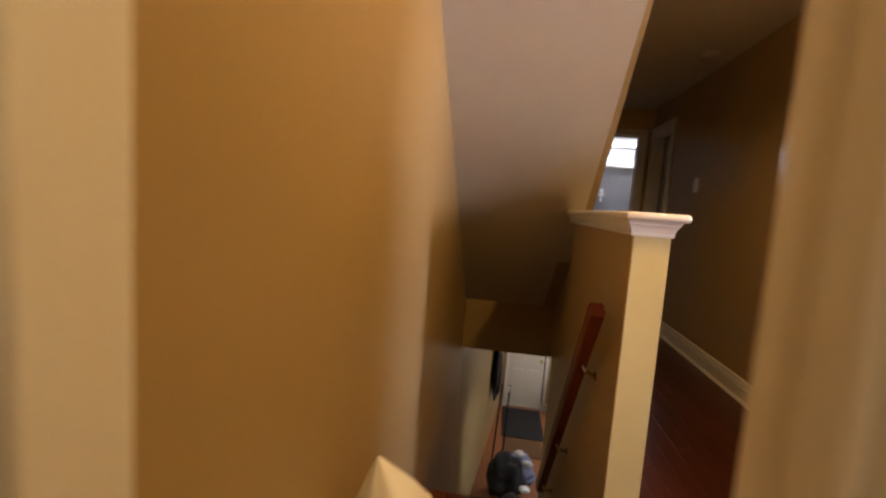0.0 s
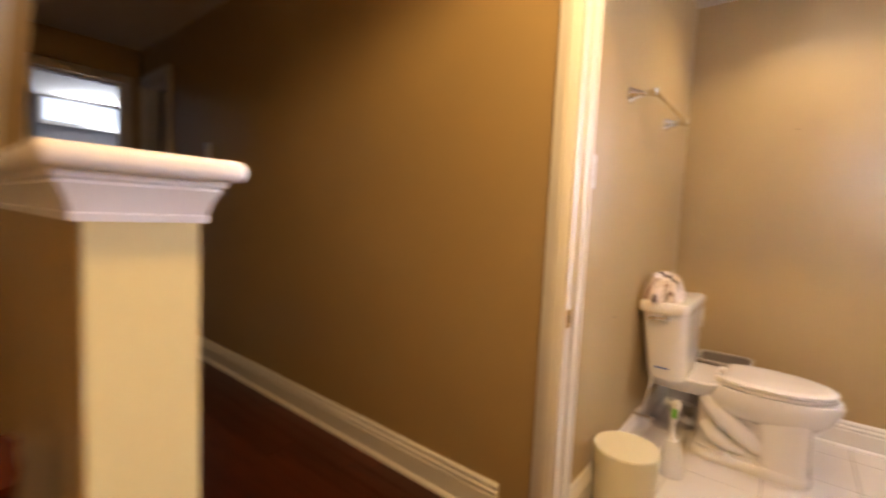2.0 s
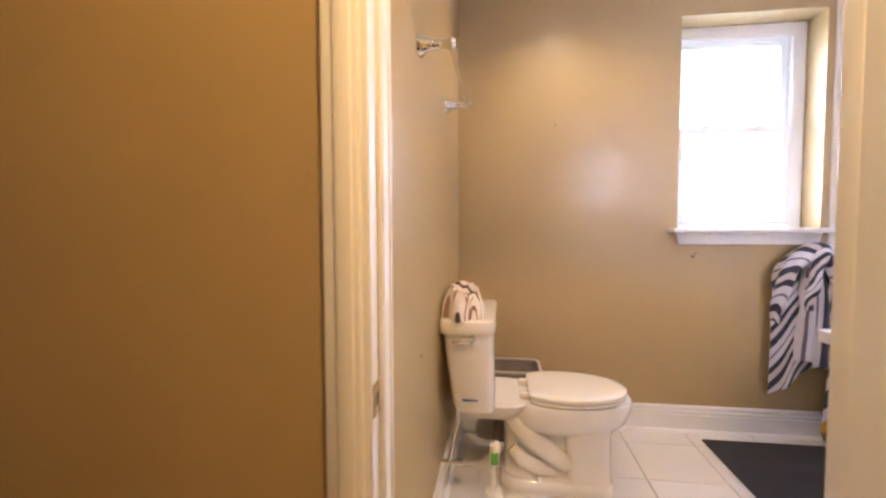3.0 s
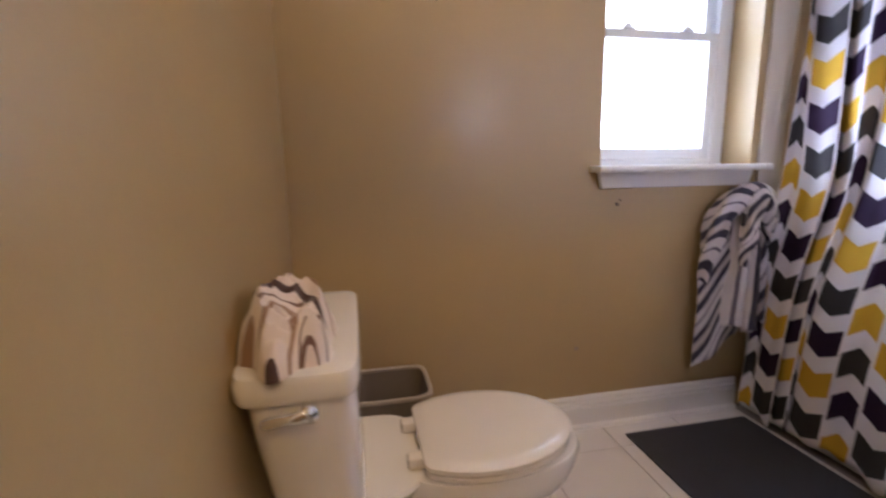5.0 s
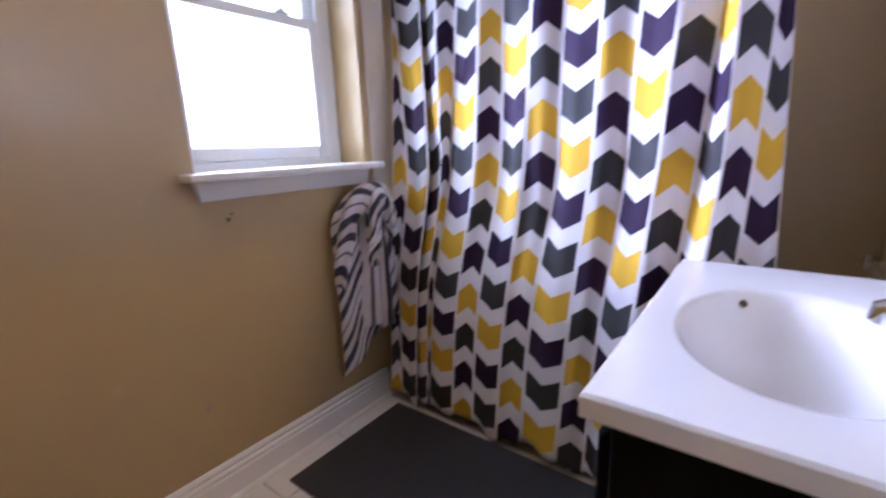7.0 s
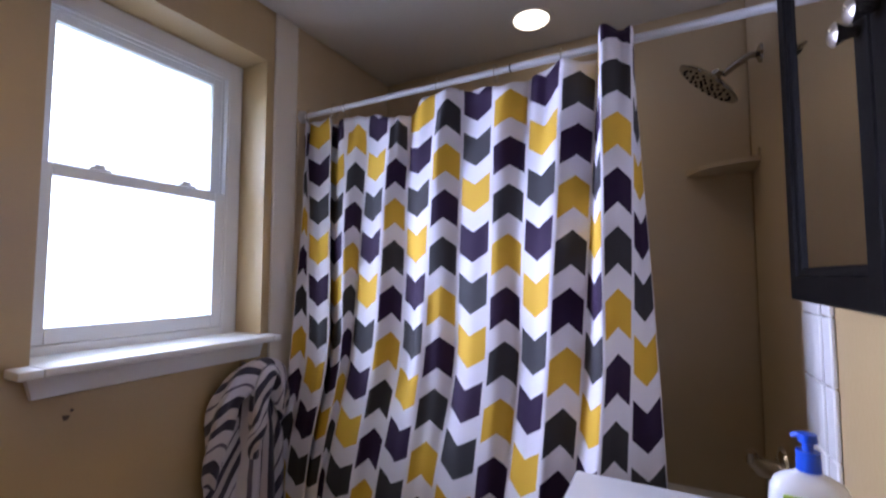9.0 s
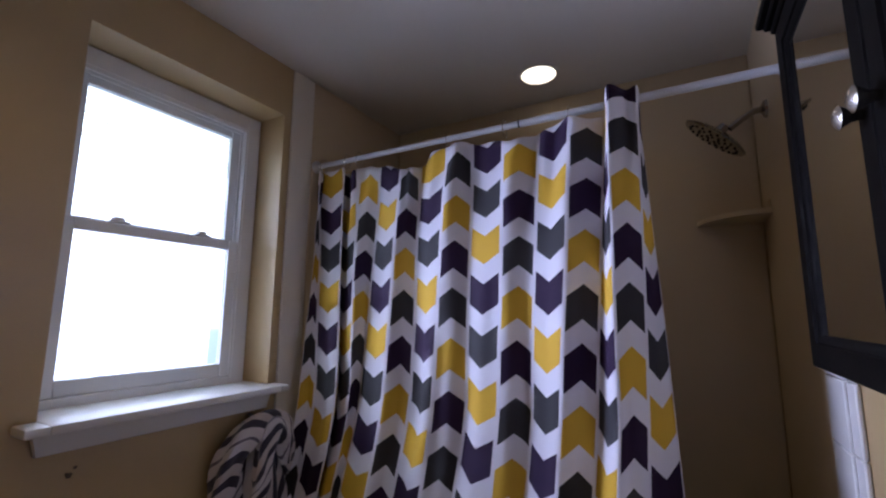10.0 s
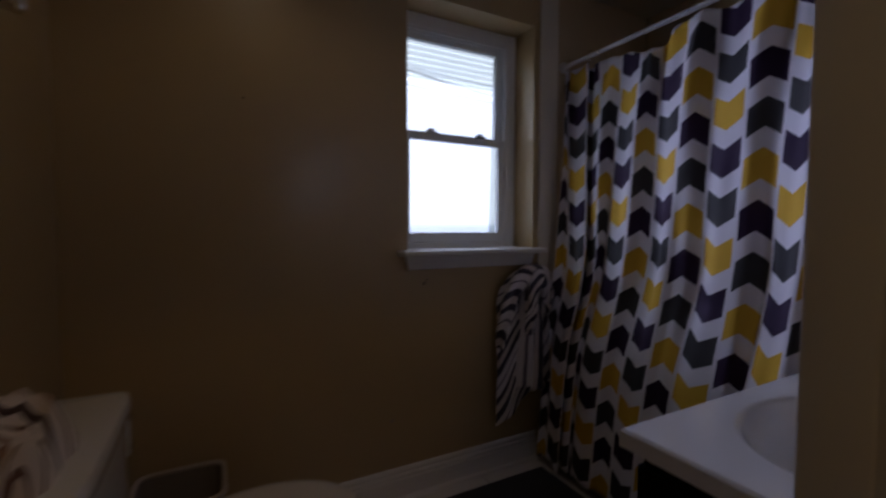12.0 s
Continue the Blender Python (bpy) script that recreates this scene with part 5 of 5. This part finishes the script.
# ---- ceiling lights ----
def downlight(label, x, y, r=0.078):
    t = thing("ceiling_light", label, "ceiling light", "recessed ceiling lights")
    part("trim_ring", loft(B(), [circle(x, y, r + 0.018, CEIL - 0.001), circle(x, y, r + 0.016, CEIL - 0.006), circle(x, y, r, CEIL - 0.007), circle(x, y, r - 0.004, CEIL - 0.001)], False, False), CEILING, t)
    part("diffuser", loft(B(), [circle(x, y, r - 0.004, CEIL - 0.001), circle(x, y, r - 0.004, CEIL - 0.0035)]), DISC, t, "glowing round diffuser", smooth=False)


downlight("small round recessed ceiling light, lit, over the tub", 2.864, -0.991)
downlight("small round recessed ceiling light, lit, near the toilet", 3.20, 0.86)
downlight("small round recessed ceiling light, lit, on the landing", 1.35, 0.95)
# This last fixture is made up to go with the added back-room lamp.
downlight("small round recessed ceiling light, lit, added in the unseen back room", 0.35, -0.60)

# ---- hallway and stairs ----
alarm = thing("smoke_alarm", "round white smoke alarm on the hallway ceiling", "smoke alarm")
part("base", loft(B(), [circle(1.857, 3.64, 0.068, CEIL - 0.001), circle(1.857, 3.64, 0.068, CEIL - 0.012)]), WHITEPL, alarm)
part("cover", loft(B(), [circle(1.857, 3.64, 0.058, CEIL - 0.012), circle(1.857, 3.64, 0.055, CEIL - 0.03), circle(1.857, 3.64, 0.035, CEIL - 0.036)]), WHITEPL, alarm)
sw = thing("light_switch", "white wall switch plate in the hallway", "switch")
part("plate", box(B(), HX - 0.007, HX - 0.0005, 4.09, 4.18, 1.42, 1.55, 0.002), WHITEPL, sw)
part("toggle", box(B(), HX - 0.014, HX - 0.006, 4.129, 4.141, 1.47, 1.50, 0.002), WHITEPL, sw)

rail = thing("handrail", "cherry stained wooden stair handrail", "handrail")
r0, r1 = Vector((0.782, 1.585, 0.815)), Vector((0.782, 2.62, -0.57))
d = (r1 - r0).normalized()
up = Vector((0, -d.z, d.y)).normalized()
if up.z < 0:
    up = -up
sec = [(-0.020, -0.036), (0.020, -0.036), (0.028, -0.020), (0.026, 0.006), (0.029, 0.018), (0.020, 0.032), (-0.020, 0.032), (-0.029, 0.018), (-0.026, 0.006), (-0.028, -0.020)]
bm = B()
loft(bm, [[p + Vector((a, 0, 0)) + up * b for a, b in sec] for p in (r0, r1)])
part("grip", bm, RAILWOOD, rail)
for f in (0.18, 0.60, 0.93):
    p = r0.lerp(r1, f)
    part("bracket", tube(B(), [p - up * 0.024, p - up * 0.06 + Vector((0.01, 0, 0)), Vector((0.843, p.y, p.z - 0.07)), Vector((0.8445, p.y, p.z - 0.07))], [0.007, 0.007, 0.01, 0.022], 10), NICKEL, rail)
steps = thing("staircase", "cherry stairs going down between the walls", "stairs")
N_ST, RISE = 14, -LOW / 14
run = 2.95 / 14
for i in range(N_ST - 1):
    y, z = 1.62 + i * run, -(i + 1) * RISE
    wide = 0.843 if y < 2.68 else 0.948 if z > -0.2 else 0.983
    st = part("step", box(B(), 0.112, wide, y, y + run + 0.02, z - 0.035, z, 0.006, 2), RAILWOOD, steps)
    part("riser", box(B(), 0.112, wide, y - 0.012, y + 0.002, z, z + RISE - 0.036), TRIM, st, smooth=False)

# lower storey
solid("floor_lower", box(B(), -1.6, 2.6, 1.6, 8.6, LOW - 0.12, LOW), LAMINATE, "red brown laminate floor downstairs", "floor", S)
bm = B()
loft(bm, [[(0.11, 4.22, LOW), (0.60, 8.32, LOW), (0.48, 8.32, LOW), (-0.02, 4.22, LOW)], [(0.11, 4.22, -0.22), (0.60, 8.32, -0.22), (0.48, 8.32, -0.22), (-0.02, 4.22, -0.22)]])
solid("wall_lower_west", bm, PAINT, "tan wall beside the lower hall", "wall", S)
bm = B()
box(bm, -1.6, 0.70, 8.30, 8.42, LOW, -0.22)
box(bm, 1.46, 2.6, 8.30, 8.42, LOW, -0.22)
box(bm, 0.70, 1.46, 8.30, 8.42, -0.62, -0.22)
solid("wall_lower_end", bm, PAINT, "tan wall around the front door", "wall", S)
solid("wall_lower_east", box(B(), 2.5, 2.6, 1.6, 8.3, LOW, -0.22), PAINT, "tan lower side wall", "wall", S)
solid("ceiling_lower", box(B(), 0.985, 2.6, 4.22, 8.42, -0.22, -0.16), CEILING, "white lower hall ceiling", "ceiling", S)
solid("ceiling_lower_hall", box(B(), -1.6, 0.985, 4.22, 8.42, -0.22, -0.16), CEILING, "white lower hall ceiling by the stairs", "ceiling", S)
fd = thing("front_door", "white six-panel front door with brass locks", "door")
part("door_leaf", box(B(), 0.72, 1.40, 8.30, 8.34, LOW + 0.01, -0.66, 0.003), WHITEDOOR, fd)
for x0, x1 in ((0.80, 1.02), (1.10, 1.32)):
    for z0, z1 in ((LOW + 0.22, LOW + 0.78), (LOW + 0.92, LOW + 1.48), (LOW + 1.62, LOW + 1.88)):
        part("door_panel", box(B(), x0, x1, 8.292, 8.302, z0, z1, 0.007), WHITEDOOR, fd)
for z in (LOW + 0.98, LOW + 1.15):
    part("lock", tube(B(), [(1.34, 8.30, z), (1.34, 8.27, z), (1.34, 8.24, z), (1.34, 8.232, z)], [0.028, 0.014, 0.028, 0.012], 14), BRASS, fd)
casing("door_frame_5", "white front door frame", "y", 8.30, -1, 0.72, 1.42, 2.0, 0.06).location = (0, 0, LOW)
solid("door_mat", box(B(), 0.66, 1.38, 7.10, 8.20, LOW + 0.001, LOW + 0.016, 0.004), DARKRUBBER, "black rubber mat inside the front door", "door mat")
solid("hall_rug", box(B(), 0.72, 1.32, 6.55, 7.08, LOW + 0.001, LOW + 0.010, 0.003), RUGBROWN, "brown patterned rug beyond the mat", "rug")
solid("wall_corner_trim", box(B(), 1.46, 1.56, 8.25, 8.30, LOW, LOW + 0.14, 0.004), TRIM, "white baseboard block by the front door", "baseboard", S)


def lump(name, label, category, c, r, material, seed):
    """A soft bag or garment heap."""
    bm = B()
    bmesh.ops.create_icosphere(bm, subdivisions=4, radius=1.0)
    for v in bm.verts:
        q = 1 + 0.28 * noise.noise(v.co * 1.7 + Vector((seed, 0, 0))) + 0.10 * noise.noise(v.co * 5 + Vector((0, seed, 0)))
        v.co = Vector((c[0] + v.co.x * r[0] * q, c[1] + v.co.y * r[1] * q, max(c[2] - r[2], c[2] + v.co.z * r[2] * q)))
    return solid(name, bm, material, label, category, smooth=True)


lump("coat", "dark coat hanging on the lower hall wall", "coat", (0.50, 6.9, LOW + 1.25), (0.07, 0.30, 0.5), BLACKCLOTH, 1)
lump("shopping_bag", "black bag on the lower hall floor", "bag", (0.72, 5.55, LOW + 0.28), (0.24, 0.34, 0.28), BLACKCLOTH, 2)
lump("laundry_bag", "blue grey bag among the clutter downstairs", "bag", (0.92, 5.95, LOW + 0.17), (0.20, 0.26, 0.17), DUSTYBLUE, 3)
lump("backpack", "dark backpack at the foot of the stairs", "bag", (0.82, 5.02, LOW + 0.17), (0.20, 0.24, 0.17), BLACKCLOTH, 5)
lump("paper_wad", "crumpled white paper on the bags", "paper", (0.93, 5.10, LOW + 0.44), (0.07, 0.06, 0.03), BAG, 6)
lump("paper_wad", "crumpled white paper on the bags", "paper", (0.90, 6.0, LOW + 0.37), (0.07, 0.07, 0.03), BAG, 8)
lump("shoe_pile", "dark shoes heaped against the lower wall", "shoes", (0.80, 5.75, LOW + 0.12), (0.16, 0.20, 0.12), BLACKCLOTH, 11)
lump("folded_jacket", "blue folded jacket on the heap of bags", "jacket", (0.98, 5.62, LOW + 0.30), (0.13, 0.16, 0.08), DUSTYBLUE, 12)
lump("plastic_wrap", "small white plastic wrap on the heap", "wrap", (1.00, 5.72, LOW + 0.40), (0.07, 0.06, 0.03), BAG, 13)
vac = thing("vacuum", "black upright vacuum cleaner by the front door", "vacuum")
part("body", loft(B(), [superring(1.62, 8.05, 0.11, 0.11, LOW, 4), superring(1.62, 8.05, 0.11, 0.11, LOW + 0.12, 4), superring(1.62, 8.08, 0.085, 0.08, LOW + 0.2, 3), superring(1.62, 8.1, 0.075, 0.07, LOW + 0.62, 3)]), BLACKCLOTH, vac)
part("handle", tube(B(), [(1.58, 8.12, LOW + 0.6), (1.575, 8.15, LOW + 0.95), (1.57, 8.14, LOW + 1.02)], [0.014, 0.013, 0.016], 10), RUGBROWN, vac)
stroller = thing("folded_stroller", "dark folded stroller frame leaning on the wall", "stroller")
for a, b in (((0.52, 6.2, LOW + 0.05), (0.60, 6.9, LOW + 1.0)), ((0.66, 6.1, LOW + 0.05), (0.72, 6.8, LOW + 1.05))):
    part("tube", cyl(B(), a, b, 0.014, seg=10), BLACKCLOTH, stroller)
part("reflector", box(B(), 0.69, 0.72, 6.72, 6.77, LOW + 0.85, LOW + 1.03, 0.004), BAG, stroller)

# white bag standing on the landing by the wall
bm = B()
rg = lambda z, f, dx: [(0.245 + dx + 0.115 * f * math.cos(a) * (1 + 0.12 * math.sin(3 * a + z * 9)), 0.84 + 0.115 * f * math.sin(a) * (1 + 0.1 * math.cos(4 * a + z * 7)), z) for a in [2 * math.pi * k / 28 for k in range(28)]]
loft(bm, [rg(-0.018, 0.9, 0), rg(0.02, 1.0, 0), rg(0.25, 1.05, 0), rg(0.40, 0.98, 0.005), rg(0.48, 0.78, 0.0), rg(0.53, 0.50, -0.015), rg(0.57, 0.24, -0.034), rg(0.590, 0.10, -0.042), rg(0.598, 0.03, -0.046)])
solid("plastic_bag", bm, BAG, "white plastic bag standing on the landing", "bag", smooth=True)

# ---- floor pieces ----
def floor_tiles():
    p, g = 0.338, 0.004
    x0, y0 = 3.295 - 4 * p, 0.24 - 2 * p
    shared = {}
    for i in range(6):
        for j in range(6):
            ax, bx = max(x0 + i * p + g / 2, 1.952), min(x0 + (i + 1) * p - g / 2, WX - 0.001)
            ay, by = max(y0 + j * p + g / 2, -0.474), min(y0 + (j + 1) * p - g / 2, TY - 0.001)
            if ax < 2.06 and ay < 0.72:
                ax = BX + 0.001
            if bx - ax < 0.02 or by - ay < 0.02:
                continue
            key = (round(bx - ax, 3), round(by - ay, 3))
            if key not in shared:
                shared[key] = mesh_of("tile", box(B(), 0, key[0], 0, key[1], -0.008, 0.0, 0.0015), TILE)
            ob = new("tile", shared[key])
            ob.location = (ax, ay, 0)
            ob.parent = bpy.data.objects["floor_bath"]


floor_tiles()


def planks(x0, x1, y0, y1, parent, w=0.083):
    shared = {}
    x = x0
    while x < x1 - 0.01:
        a = y0 - random.random() * 0.9
        ww = min(w, x1 - x)
        while a < y1:
            ln = random.choice((0.9, 1.05, 1.2))
            s, e = max(a, y0), min(a + ln, y1)
            if e - s > 0.03:
                key = (round(ww, 3), round(e - s, 2))
                if key not in shared:
                    shared[key] = mesh_of("plank", box(B(), 0.0005, key[0] - 0.0005, 0, key[1] - 0.001, -0.02, 0, 0.001), CHERRYFLOOR)
                ob = new("plank", shared[key])
                ob.location = (x, s, 0)
                ob.parent = parent
            a += ln
        x += w


planks(0.112, 1.95, HY0, 1.475, floor_hall)
planks(0.112, 0.845, 1.475, 1.615, floor_hall)
planks(0.966, HX, 1.475, 5.5, floor_hall)
